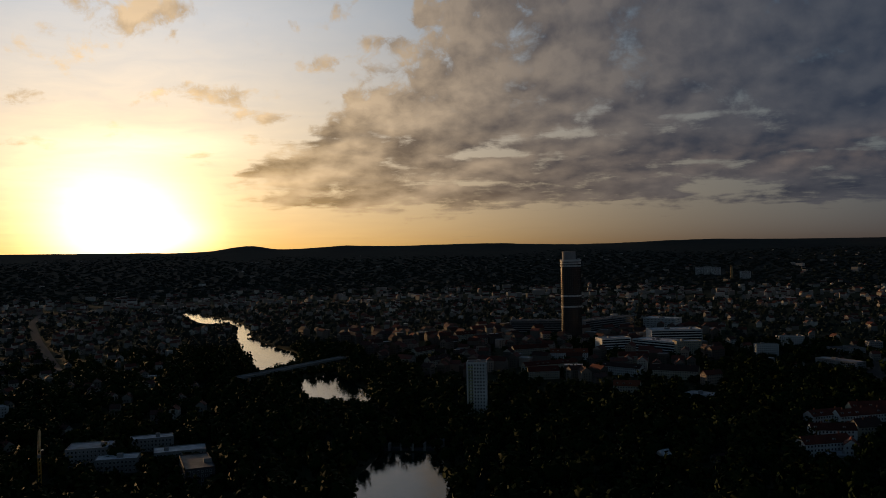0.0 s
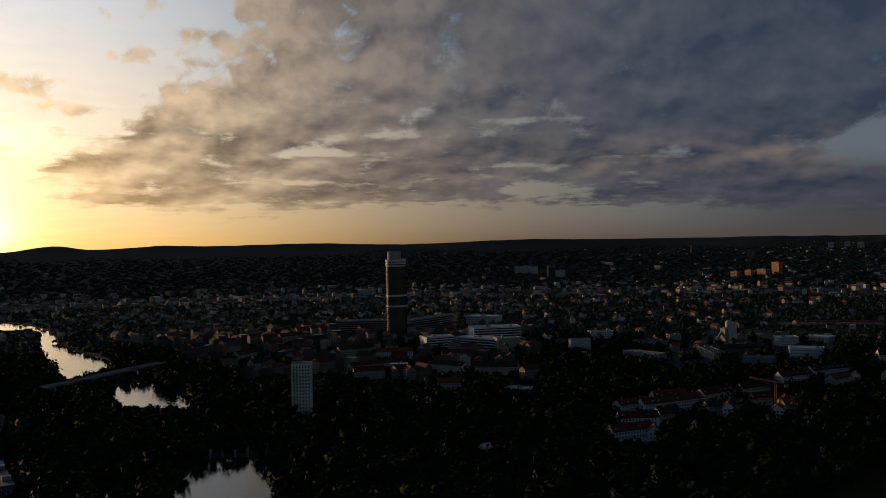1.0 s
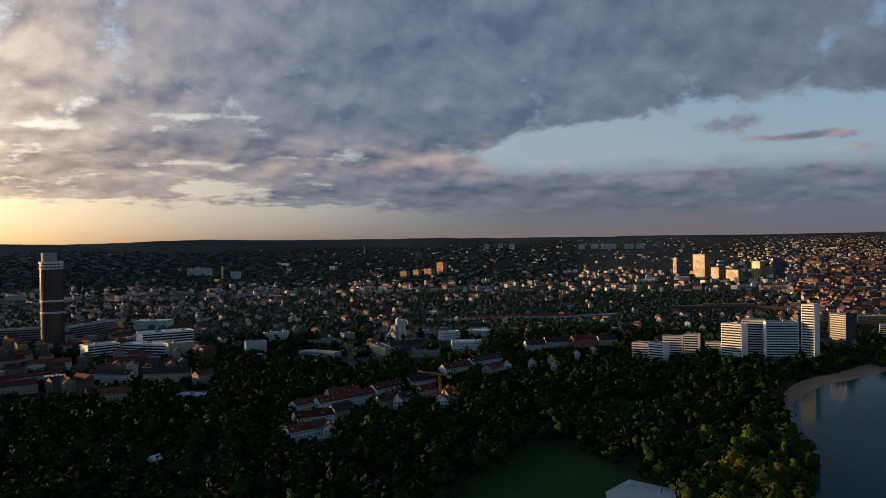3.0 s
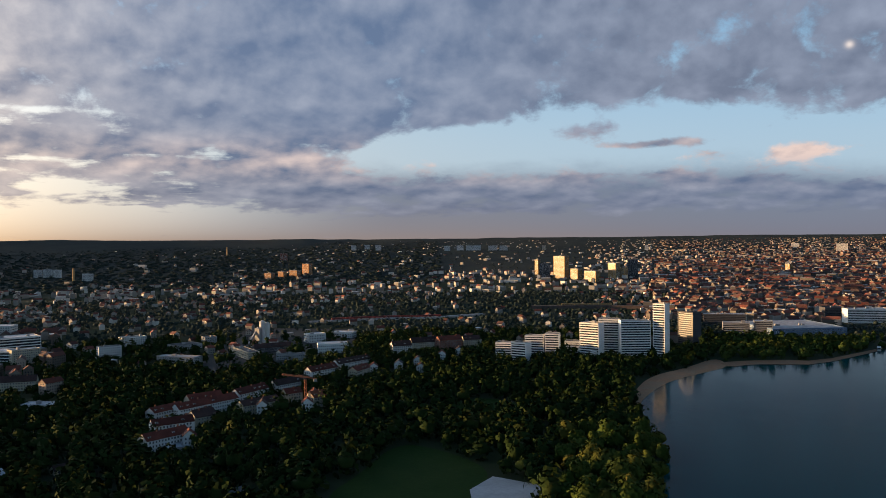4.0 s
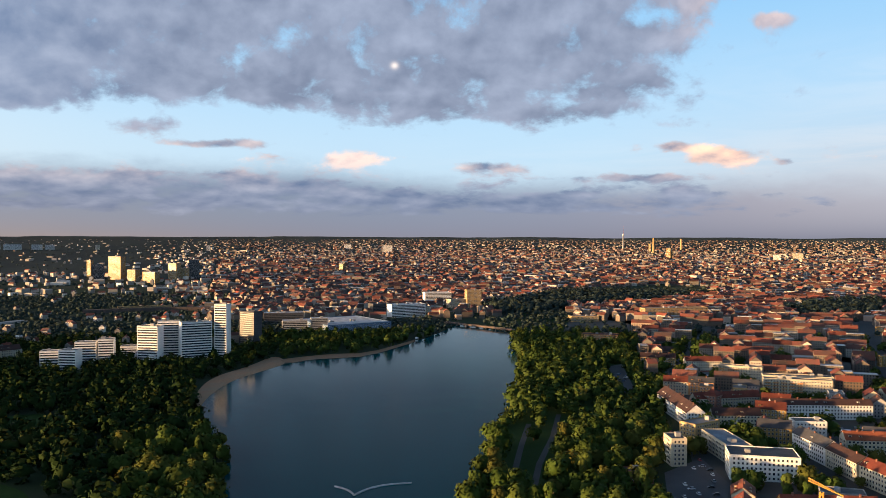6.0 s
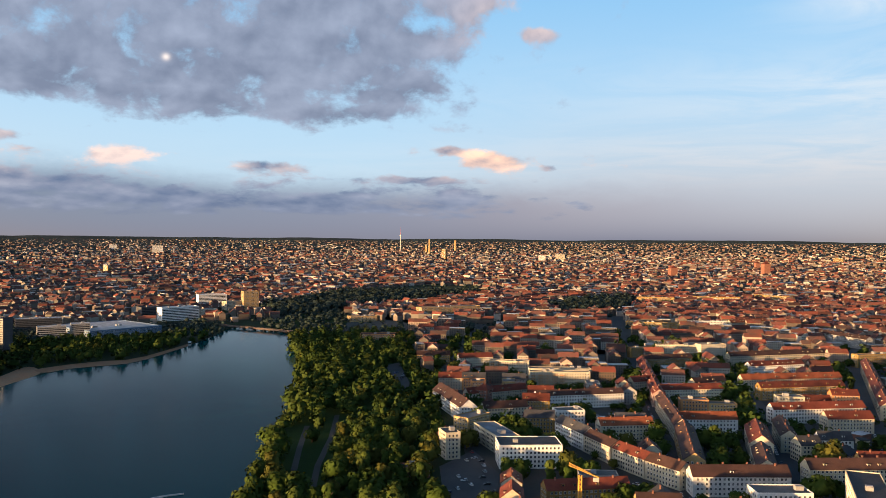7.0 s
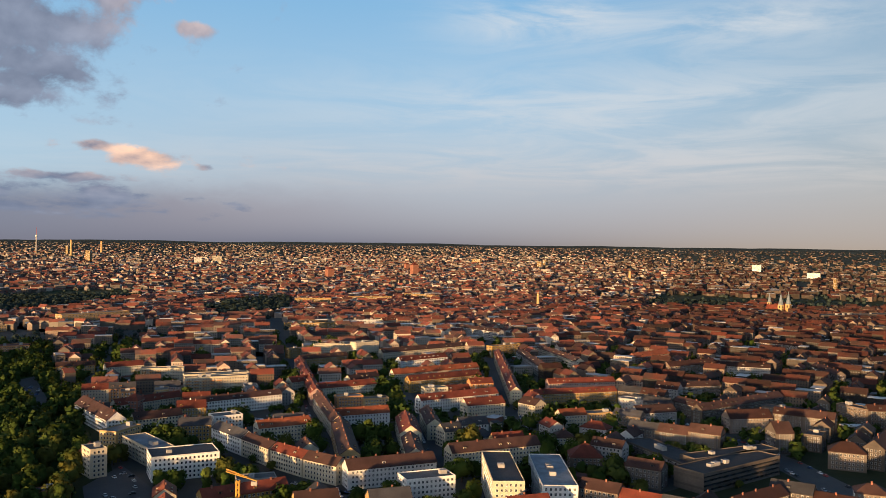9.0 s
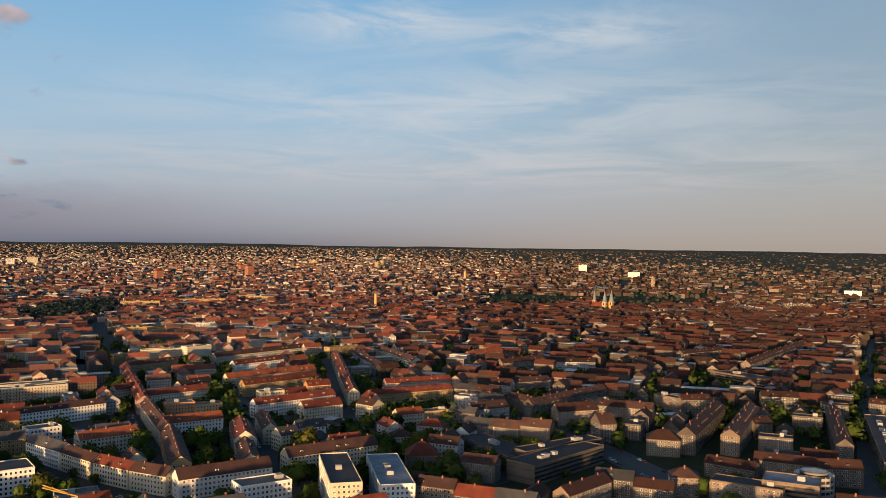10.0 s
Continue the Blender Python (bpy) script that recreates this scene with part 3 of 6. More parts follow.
def pane_row(s, p, d, length, z, w, h, step, mat=0):
    """A row of framed panes along a wall that starts at p and runs along d; its outside is to the right of d."""
    n = max(1, int((length - 1.2) / step))
    o = Vector((d.y, -d.x, 0))
    a0 = (length - (n - 1) * step) / 2
    for i in range(n):
        c = Vector((p[0], p[1], z)) + d * (a0 + i * step) + o * 0.05
        k = d * (w / 2)
        s.face([tuple(c - k), tuple(c + k), tuple(c + k + Vector((0, 0, h))), tuple(c - k + Vector((0, 0, h)))], mat)
        q = c - o * 0.02
        k2 = d * (w / 2 + 0.12)
        s.face([tuple(q - k2 - Vector((0, 0, .12))), tuple(q + k2 - Vector((0, 0, .12))), tuple(q + k2 + Vector((0, 0, h + .12))), tuple(q - k2 + Vector((0, 0, h + .12)))], 1)


rng = random.Random(7)
WORD = {"white": "white", "cream": "cream", "yellow": "pale yellow", "ochre": "ochre", "pink": "dusty pink", "grey": "grey", "orange": "orange", "brick": "red brick", "blue": "blue", "darkgrey": "dark grey", "stone": "brown shade-tinted", "shade_brown": "dark shade-tinted"}
ROOFWORD = {"red": "red tiled", "brown": "brown tiled", "umber": "shade-darkened umber tiled", "orange": "orange tiled", "slate": "dark slate", "flatgrey": "flat grey", "white": "flat white", "bluegrey": "blue-grey metal", "green": "green"}


def building(x, y, length, depth, angle, floors, wall="cream", roof="red", form="gable", name="apartment_house", fine=1, floor_h=2.75, extra="", group="", ribbon=False, step=2.5, dormers=0.4, balconies=""):
    """A house of flats: x, y is the corner at the start of its front, which runs along the angle; the house lies to the left of it."""
    a = radians(angle)
    c, s_ = math.cos(a), math.sin(a)
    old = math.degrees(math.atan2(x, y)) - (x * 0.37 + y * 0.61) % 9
    if old > 115 and name == "apartment_house":  # colours darkened on this side of town in place of shade
        wall = {"white": "grey", "cream": "stone", "yellow": "stone", "ochre": "stone", "orange": "stone", "pink": "shade_brown", "grey": "shade_brown", "brick": "shade_brown"}.get(wall, wall)
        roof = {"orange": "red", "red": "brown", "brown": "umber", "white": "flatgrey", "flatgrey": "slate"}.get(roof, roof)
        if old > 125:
            wall, roof = {"stone": "shade_brown", "grey": "stone"}.get(wall, wall), {"red": "brown", "brown": "umber"}.get(roof, roof)
    TAKEN.append((x + c * length / 2 - s_ * depth / 2, y + s_ * length / 2 + c * depth / 2, length / 2, depth / 2, c, s_))
    top = floors * floor_h + 0.8
    kind = {"gable": "pitched roof", "hip": "hipped roof", "flat": "roof"}[form]
    home = thing(name, extra or f"{WORD[wall]} rendered {floors}-storey house, {ROOFWORD[roof]} {kind}", "building", x, y, angle, group=group)
    w = Shape()
    if ribbon:
        for xe in (0, length - 0.5):
            e_ = Shape()
            e_.box(xe, 0.3, -0.5, xe + 0.5, depth - 0.3, top)
            part("end_wall", e_, "render_" + ("bright" if wall == "white" else wall), home)
        g_ = Shape()
        g_.box(0.5, 0.9, -0.5, length - 0.5, depth - 0.9, top - 0.1)
        part("glass_front", g_, "glass_dark", home, "dark recessed glazing")
        band = Shape()
        band.box(-0.1, 0, 0, length + 0.1, depth, 1.25, bottom=True)
        bm_ = band.mesh("balcony_band", "render_" + ("bright" if wall == "white" else wall))
        for f in range(floors + 1):
            part("balcony_band", bm_, "", home).location.z = f * floor_h - (0.5 if f == floors else 0.0)
    rise = depth * rng.uniform(0.32, 0.42)
    if not ribbon and form == "gable":
        w.prism(0, 0, -0.5, length, depth, top, rise - 0.05)
    elif not ribbon:
        w.box(0, 0, -0.5, length, depth, top)
    if not ribbon:
        part("wall", w, "render_" + wall, home)
    r = Shape()
    if form == "gable":
        r.gable(0, 0, length, depth, top, rise)
    elif form == "hip":
        r.hip(0, 0, length, depth, top, rise)
    else:
        r.box(0.35, 0.35, top, length - 0.35, depth - 0.35, top + 0.12)
    rf = part("roof", r, "roof_" + roof, home)
    if form == "flat":
        p = Shape()
        for q in ((0, 0, length, 0.35), (0, depth - 0.35, length, depth), (0, 0.35, 0.35, depth - 0.35), (length - 0.35, 0.35, length, depth - 0.35)):
            p.box(q[0], q[1], top, q[2], q[3], top + 0.7, bottom=True)
        part("parapet", p, "render_" + wall, home)
        for _ in range(max(1, int(length / 22))):
            bx = rng.uniform(0.15, 0.8) * length
            b_ = Shape()
            b_.box(bx, depth * 0.35, top + 0.1, bx + rng.uniform(2.5, 5), depth * 0.35 + 3.5, top + rng.uniform(1.8, 3.0))
            part("roof_hut", b_, "render_grey", rf)
    else:
        for i in range(max(1, int(length / 13))):
            bx = (i + rng.uniform(0.3, 0.7)) * length / max(1, int(length / 13))
            by = depth * rng.choice((0.42, 0.58))
            ch = Shape()
            ch.box(bx, by, top + rise * 0.7, bx + 0.9, by + 0.6, top + rise + 1.1)
            ch.box(bx - 0.08, by - 0.08, top + rise + 1.1, bx + 0.98, by + 0.68, top + rise + 1.25)
            part("chimney", ch, "render_brick", rf)
        if dormers and form == "gable":
            for i in range(int(length / 6.5)):
                if rng.random() < dormers:
                    bx = (i + 0.5) * 6.5
                    for front in (True, False):
                        dz = top + rise * 0.25
                        yy = depth * 0.14
                        dm = Shape()
                        y0, y1 = (yy, depth * 0.42) if front else (depth * 0.58, depth - yy)
                        dm.box(bx - 0.9, y0, dz, bx + 0.9, y1, dz + 1.45, 0)
                        dm.box(bx - 1.1, y0 - 0.2, dz + 1.45, bx + 1.1, y1 + 0.2, dz + 1.6, 1)
                        yf = y0 - 0.03 if front else y1 + 0.03
                        dm.face([(bx - 0.6, yf, dz + 0.3), (bx + 0.6, yf, dz + 0.3), (bx + 0.6, yf, dz + 1.25), (bx - 0.6, yf, dz + 1.25)][::1 if front else -1], 2)
                        part("dormer", dm, ("render_" + wall, "roof_" + roof, "glass_dark"), rf)
    if balconies:
        b_ = Shape()
        b_.box(0, -1.3, 0, 4.6, 0, 0.18, bottom=True)
        b_.box(0, -1.3, 0.18, 4.6, -1.2, 1.05)
        b_.box(0, -1.2, 0.18, 0.1, 0, 1.05)
        b_.box(4.5, -1.2, 0.18, 4.6, 0, 1.05)
        bal = b_.mesh("balcony", "render_" + balconies)
        for f in range(1, floors):
            for i in range(max(1, int(length * 0.6 / 7))):
                part("balcony", bal, "", home).location = (1.2 + i * 7.0, 0, f * floor_h)
    sides = [((0, 0), Vector((1, 0, 0)), length), ((length, 0), Vector((0, 1, 0)), depth), ((length, depth), Vector((-1, 0, 0)), length), ((0, depth), Vector((0, -1, 0)), depth)]
    wn, hn = 1.1, 1.35
    if ribbon:
        return home
    if fine >= 2:
        me = window_mesh(wn, hn)
        for k, (p, d, ln) in enumerate(sides):
            if k == 2:
                continue
            n = max(1, int((ln - 1.2) / step))
            for f in range(floors):
                for i in range(n):
                    q = Vector((*p, 0)) + d * ((ln - (n - 1) * step) / 2 + i * step)
                    ob = new("window", me)
                    ob.parent = home
                    ob.matrix_basis = pose(q.x, q.y, 1.25 + f * floor_h, 0, 0, math.degrees(math.atan2(d.y, d.x)))
        back = Shape()
        for f in range(floors):
            pane_row(back, sides[2][0], sides[2][1], length, 1.25 + f * floor_h, wn, hn, step)
        part("window_row", back, ("glass_dark", "frame_white"), home, kind="stuff")
    else:
        rw = Shape()
        for f in range(floors):
            for p, d, ln in sides:
                pane_row(rw, p, d, ln, 1.25 + f * floor_h, wn, hn, step)
        part("glazing", rw, ("glass_dark", "frame_white"), home, kind="stuff")
    return home


# ---- landmarks ----
def office_tower(x, y):
    t_ = thing("office_tower", "round dark glass office tower with pale bands", "tower", x, y)
    TAKEN.append((x, y, 20, 20, 1, 0))
    s = Shape()
    s.tube(0, 0, 0, 118, 15.6, n=48)
    part("glass_drum", s, "tower_glass", t_, "dark reflecting glass wall")
    s = Shape()
    s.tube(0, 0, 118, 121, 16.4, n=48)
    part("crown_ring", s, "render_white", t_, "pale crown ring")
    s = Shape()
    s.tube(-2.5, 0, 121, 133.5, 10.5, n=36)
    part("roof_drum", s, "render_grey", t_, "pale grey plant drum on the roof")
    s = Shape()
    s.tube(6, 3, 121, 127, 5, n=20)
    part("roof_drum", s, "render_darkgrey", t_)
    ring = Shape()
    ring.tube(0, 0, 0, 0.55, 15.85, n=48)
    rm = ring.mesh("floor_band", "metal_dark")
    wide = Shape()
    wide.tube(0, 0, 0, 2.6, 16.0, n=48)
    wm = wide.mesh("pale_band", "render_white")
    for i in range(33):
        ob = part("floor_band", rm, "", t_)
        ob.location.z = 3.4 + i * 3.45
    for z in (47.5, 64, 110, 114):
        part("pale_band", wm, "", t_).location.z = z
    fin = Shape()
    fin.box(-0.15, -0.3, 2, 0.15, 0.3, 117)
    fm = fin.mesh("mullion", "metal_dark")
    for i in range(32):
        a = 2 * math.pi * i / 32
        ob = part("mullion", fm, "", t_)
        ob.matrix_basis = pose(15.7 * math.cos(a), 15.7 * math.sin(a), 0, 0, 0, math.degrees(a) + 90)


material("tower_glass", (0.035, 0.034, 0.036), (0.055, 0.048, 0.045), rough=0.22, scale=0.05, fine=0.4, spread=0.05, bump=0.05, spec=0.6)
material("metal_dark", (0.075, 0.062, 0.055), rough=0.5, metal=0.3)
office_tower(197, 1318)


def tower_block(x, y, width, depth, height, wall, roof):
    """A block of flats, drawn to scale for where it stands."""
    px, py, pz, k = spot(x, y)
    a = -math.degrees(math.atan2(px, py))
    if wall in ("yellow", "orange", "ochre"):  # these stand cornerwise and catch the evening sun
        a, width, depth = a - 42, width * 0.82, min(depth, width * 0.6)
    floors = max(2, round(height / 3.0))
    home = thing("tower_block", f"{WORD[wall]} block of flats with {'many' if floors > 8 else 'few'} storeys far off", "building", px, py, a, pz - 0.5, "distant blocks of flats", k)
    TAKEN.append((px, py, width * k / 2, depth * k / 2, 1, 0))
    s = Shape()
    s.box(-width / 2, 0, 0, width / 2, depth, height)
    part("wall", s, "render_" + wall, home)
    s = Shape()
    s.box(-width / 2 - 0.3, -0.3, height, width / 2 + 0.3, depth + 0.3, height + 0.9, bottom=True)
    part("roof", s, "roof_" + roof, home)
    s = Shape()
    s.box(-2.5, depth * 0.3, height + 0.9, 2.5, depth * 0.7, height + 3.4)
    part("roof_hut", s, "render_grey", home)
    s = Shape()
    for f in range(floors):
        z = 0.9 + f * height / floors
        pane_row(s, (-width / 2, 0), Vector((1, 0, 0)), width, z, 2.0, 1.4, 3.1)
        pane_row(s, (width / 2, 0), Vector((0, 1, 0)), depth, z, 2.0, 1.4, 3.1)
        pane_row(s, (-width / 2, depth), Vector((0, -1, 0)), depth, z, 2.0, 1.4, 3.1)
    part("glazing", s, ("glass_dark", "frame_white"), home, kind="stuff")
    return home


def tv_mast(x, y, w, h):
    px, py, pz, k = spot(x, y)
    t_ = thing("television_tower", "slim concrete television tower with a pod", "tower", px, py, 0, pz - 1, size=k)
    s = Shape()
    s.tube(0, 0, 0, h * 0.72, 7, 4, n=16)
    part("shaft", s, "concrete", t_)
    s = Shape()
    s.tube(0, 0, h * 0.62, h * 0.64, 5, 11, n=20, cap=False)
    s.tube(0, 0, h * 0.64, h * 0.68, 11, 11, n=20)
    part("pod", s, "render_white", t_)
    s = Shape()
    s.tube(0, 0, h * 0.72, h, 1.8, 0.8, n=8)
    part("aerial", s, "steel_red", t_)


def smokestack(x, y, w, h):
    px, py, pz, k = spot(x, y)
    t_ = thing("smokestack", "tall slender pale masonry smokestack", "chimney", px, py, 0, pz - 0.5, size=k)
    s = Shape()
    s.tube(0, 0, 0, h, w * 0.55, w * 0.38, n=14, cap=False)
    s.tube(0, 0, h * 0.02, h - 0.3, w * 0.34, w * 0.34, n=14)
    part("shaft", s, "render_ochre", t_)
    s = Shape()
    s.tube(0, 0, h - 2, h - 0.6, w * 0.46, w * 0.46, n=14)
    part("rim", s, "render_brick", t_)


def spire(x, y, w, h):
    px, py, pz, k = spot(x, y)
    t_ = thing("church_tower", "pale church tower with a pointed green-grey spire", "church", px, py, 20, pz - 0.5, size=k)
    TAKEN.append((px, py, w, w, 1, 0))
    s = Shape()
    s.box(-w / 2, -w / 2, 0, w / 2, w / 2, h * 0.5)
    part("belfry", s, "render_ochre", t_)
    s = Shape()
    s.tube(0, 0, h * 0.5, h, w * 0.62, 0.15, n=8)
    part("spire", s, "roof_bluegrey", t_)
    s = Shape()
    for d in ((1, 0), (0, 1), (-1, 0), (0, -1)):
        c = Vector((d[0], d[1], 0)) * (w / 2 + 0.06)
        e = Vector((-d[1], d[0], 0)) * w * 0.15
        s.face([tuple(c - e + Vector((0, 0, h * 0.36))), tuple(c + e + Vector((0, 0, h * 0.36))), tuple(c + e + Vector((0, 0, h * 0.46))), tuple(c - e + Vector((0, 0, h * 0.46)))])
    part("louvre", s, "glass_dark", t_)
    s = Shape()
    s.box(w / 2, -w * 0.8, 0, w / 2 + w * 3, w * 0.8, h * 0.2)
    part("nave", s, "render_ochre", t_)
    s = Shape()
    s.gable(w / 2, -w * 0.8, w / 2 + w * 3, w * 0.8, h * 0.2, h * 0.28)
    part("nave_roof", s, "roof_red", t_)


def stone_tower(x, y, w, h):
    px, py, pz, k = spot(x, y)
    t_ = thing("stone_tower", "square reddish stone tower with a pitched roof", "tower", px, py, 15, pz - 0.5, size=k)
    s = Shape()
    s.box(-w / 2, -w / 2, 0, w / 2, w / 2, h * 0.8)
    part("shaft", s, "render_brick", t_)
    s = Shape()
    s.hip(-w / 2, -w / 2, w / 2, w / 2, h * 0.8, h * 0.2)
    part("roof", s, "roof_red", t_)


tower_block(2316, 2052, 21, 21, 64, "yellow", "flatgrey")
tower_block(2299, 1998, 38, 22, 51, "darkgrey", "flatgrey")
tower_block(2294, 1928, 64, 22, 78, "yellow", "flatgrey")
tower_block(2261, 1835, 41, 22, 37, "yellow", "flatgrey")
tower_block(2177, 1702, 61, 22, 35, "yellow", "flatgrey")
tower_block(2360, 1752, 43, 22, 55, "ochre", "flatgrey")
tower_block(2379, 1723, 27, 22, 39, "ochre", "flatgrey")
tower_block(2462, 1739, 36, 22, 64, "darkgrey", "flatgrey")
tower_block(1910, 2941, 42, 22, 47, "orange", "flatgrey")
tower_block(1629, 2761, 38, 22, 23, "orange", "flatgrey")
tower_block(1701, 2789, 33, 22, 26, "orange", "flatgrey")
tower_block(1801, 2862, 49, 22, 25, "orange", "flatgrey")
tower_block(6459, 7050, 63, 22, 57, "white", "flatgrey")
tower_block(6759, 7159, 78, 22, 59, "white", "flatgrey")
tower_block(6774, 6955, 168, 22, 58, "white", "flatgrey")
tower_block(6801, 6668, 101, 22, 57, "white", "flatgrey")
tower_block(6818, 6520, 88, 22, 56, "white", "flatgrey")
tower_block(7191, 6255, 44, 22, 51, "cream", "flatgrey")
tower_block(6415, 8252, 69, 22, 69, "white", "flatgrey")
tower_block(7192, 4914, 35, 22, 52, "white", "flatgrey")
tower_block(3172, 1529, 19, 19, 37, "white", "flatgrey")
tower_block(7061, 2949, 86, 22, 66, "white", "flatgrey")
tower_block(8853, 4190, 78, 22, 52, "white", "flatgrey")
tower_block(1115, 3712, 31, 22, 33, "white", "flatgrey")
tower_block(1141, 3678, 33, 22, 36, "white", "flatgrey")
tower_block(1167, 3643, 38, 22, 33, "white", "flatgrey")
tower_block(1139, 3212, 38, 22, 29, "white", "flatgrey")
tower_block(3180, 5169, 52, 22, 52, "brick", "flatgrey")
tower_block(6465, 8828, 65, 22, 65, "white", "flatgrey")
tower_block(7211, 9532, 71, 22, 63, "white", "flatgrey")
tower_block(5885, 421, 43, 22, 71, "yellow", "flatgrey")
tower_block(8179, 756, 33, 22, 82, "yellow", "flatgrey")
tower_block(5553, -361, 59, 22, 48, "cream", "flatgrey")
tower_block(3085, 1489, 27, 22, 34, "yellow", "flatgrey")
tower_block(5355, -235, 43, 22, 43, "white", "flatgrey")
tower_block(6859, 2842, 39, 22, 49, "white", "flatgrey")
tower_block(5704, -2165, 89, 22, 36, "yellow", "flatgrey")
tower_block(5100, -2419, 37, 22, 45, "yellow", "flatgrey")
tower_block(2375, -2238, 13, 13, 39, "yellow", "flatgrey")
tower_block(1677, -2415, 49, 22, 23, "white", "flatgrey")
tower_block(1564, -2423, 42, 22, 23, "yellow", "flatgrey")
tower_block(782, -1260, 11, 11, 33, "yellow", "flatgrey")
tower_block(4759, -2220, 38, 22, 42, "yellow", "flatgrey")
tower_block(3903, -3139, 47, 22, 47, "white", "flatgrey")
tower_block(3193, -2887, 57, 22, 29, "white", "flatgrey")
tv_mast(9409, 1152, 25, 258)
smokestack(7639, 673, 20, 137)
smokestack(9811, 565, 26, 124)
smokestack(1689, -787, 7, 41)
smokestack(1086, 3207, 9, 52)
smokestack(3049, -1830, 12, 43)
smokestack(3972, 7482, 11, 84)
spire(1473, -1267, 9, 53)
spire(1477, -1251, 9, 50)
spire(1592, -1317, 7, 43)
stone_tower(3296, -641, 27, 49)
stone_tower(3578, -1070, 27, 62)
stone_tower(4243, -1228, 21, 44)
spire(678, 845, 4, 18)
spire(2218, 23, 15, 16)


def silo(x, y):
    t_ = thing("cement_silo", "pale cement works with twin tall silos", "industrial plant", x, y, 10)
    TAKEN.append((x, y, 14, 12, 1, 0))
    for i in range(2):
        s = Shape()
        s.tube(i * 8.5, 0, 0, 30 - 3 * i, 4.1, n=24)
        s.tube(i * 8.5, 0, 30 - 3 * i, 32 - 3 * i, 4.1, 0.8, n=24)
        part("silo", s, "render_white", t_)
    s = Shape()
    s.box(-10, -5, 0, -4.5, 5, 21)
    part("mixing_house", s, "render_grey", t_)
    s = Shape()
    s.beam((-22, 3, 0.5), (-5, 3, 22), 2.4)
    part("conveyor", s, "metal_grey", t_)


silo(617, 1062)


def crane(x, y, height, jib, angle, mat, label):
    t_ = thing("tower_crane", label, "crane", x, y, angle)
    TAKEN.append((x, y, 5, 5, 1, 0))
    s = Shape()
    for a in (-0.8, 0.8):
        for b_ in (-0.8, 0.8):
            s.beam((a, b_, 0), (a, b_, height), 0.5)
    n = int(height / 2.4)
    for i in range(n):
        z0, z1 = i * height / n, (i + 1) * height / n
        s.beam((-0.8, -0.8, z0), (0.8, -0.8, z1), 0.3)
        s.beam((0.8, 0.8, z0), (-0.8, 0.8, z1), 0.3)
        s.beam((-0.8, 0.8, z0), (-0.8, -0.8, z1), 0.3)
    part("mast", s, mat, t_)
    s = Shape()
    up = 5.0
    for b_ in (-0.7, 0.7):
        s.beam((-10, b_, height), (jib, b_, height + up), 0.5)
    s.beam((-6, 0, height + 1.4), (jib, 0, height + up + 1.2), 0.5)
    m = int(jib / 2.2)
    for i in range(m):
        a, b_ = i * jib / m, (i + 1) * jib / m
        za, zb = height + up * (a + 10) / (jib + 10), height + up * (b_ + 10) / (jib + 10)
        s.beam((a, -0.7, za), ((a + b_) / 2, 0, (za + zb) / 2 + 1.2), 0.28)
        s.beam(((a + b_) / 2, 0, (za + zb) / 2 + 1.2), (b_, 0.7, zb), 0.28)
    part("jib", s, mat, t_)
    s = Shape()
    s.box(-10, -1, height - 2.4, -7, 1, height - 0.3, bottom=True)
    part("counterweight", s, "concrete", t_)
    s = Shape()
    s.box(-0.9, -2.4, height - 2.2, 1.2, -0.9, height + 0.2, bottom=True)
    part("cab", s, "glass_dark", t_)
    s = Shape()
    s.box(-2.4, -2.4, 0, 2.4, 2.4, 0.9)
    part("base", s, "concrete", t_)


crane(405, 626, 24, 20, 155, "steel_orange", "orange tower crane beside the row houses")
crane(-248, 517, 26, 36, 115, "steel_yellow", "yellow tower crane on a building site")
crane(453, -41, 20, 6, 75, "steel_yellow", "small yellow tower crane behind a red roof")


def bridge(ax, ay, bx, by, width, high, label, mat="concrete"):
    a, b_ = Vector((ax, ay, 0)), Vector((bx, by, 0))
    ln = (b_ - a).length
    mid_ = (a + b_) / 2
    dr = (b_ - a).normalized()
    TAKEN.append((mid_.x, mid_.y, ln / 2 + 14, width / 2 + 2, dr.x, dr.y))
    t_ = thing("road_bridge", label, "bridge", ax, ay, math.degrees(math.atan2(by - ay, bx - ax)))
    s = Shape()
    s.box(-12, -width / 2, high - 1.3, ln + 12, width / 2, high, bottom=True)
    part("deck", s, mat, t_)
    s = Shape()
    for y in (-width / 2 + 0.15, width / 2 - 0.45):
        s.box(-12, y, high, ln + 12, y + 0.3, high + 1.0)
    part("parapet", s, mat, t_)
    n = max(2, int(ln / 22))
    for i in range(n + 1):
        s = Shape()
        s.box(i * ln / n - 0.8, -width * 0.42, -0.5, i * ln / n + 0.8, width * 0.42, high - 1.3)
        part("pier", s, mat, t_)


bridge(-220, 940, -135, 1081, 13, 6.5, "long low concrete road bridge over the river")
bridge(1328, 444, 1261, 328, 7, 3.6, "low dark footbridge at the head of the lake", "track_bed")


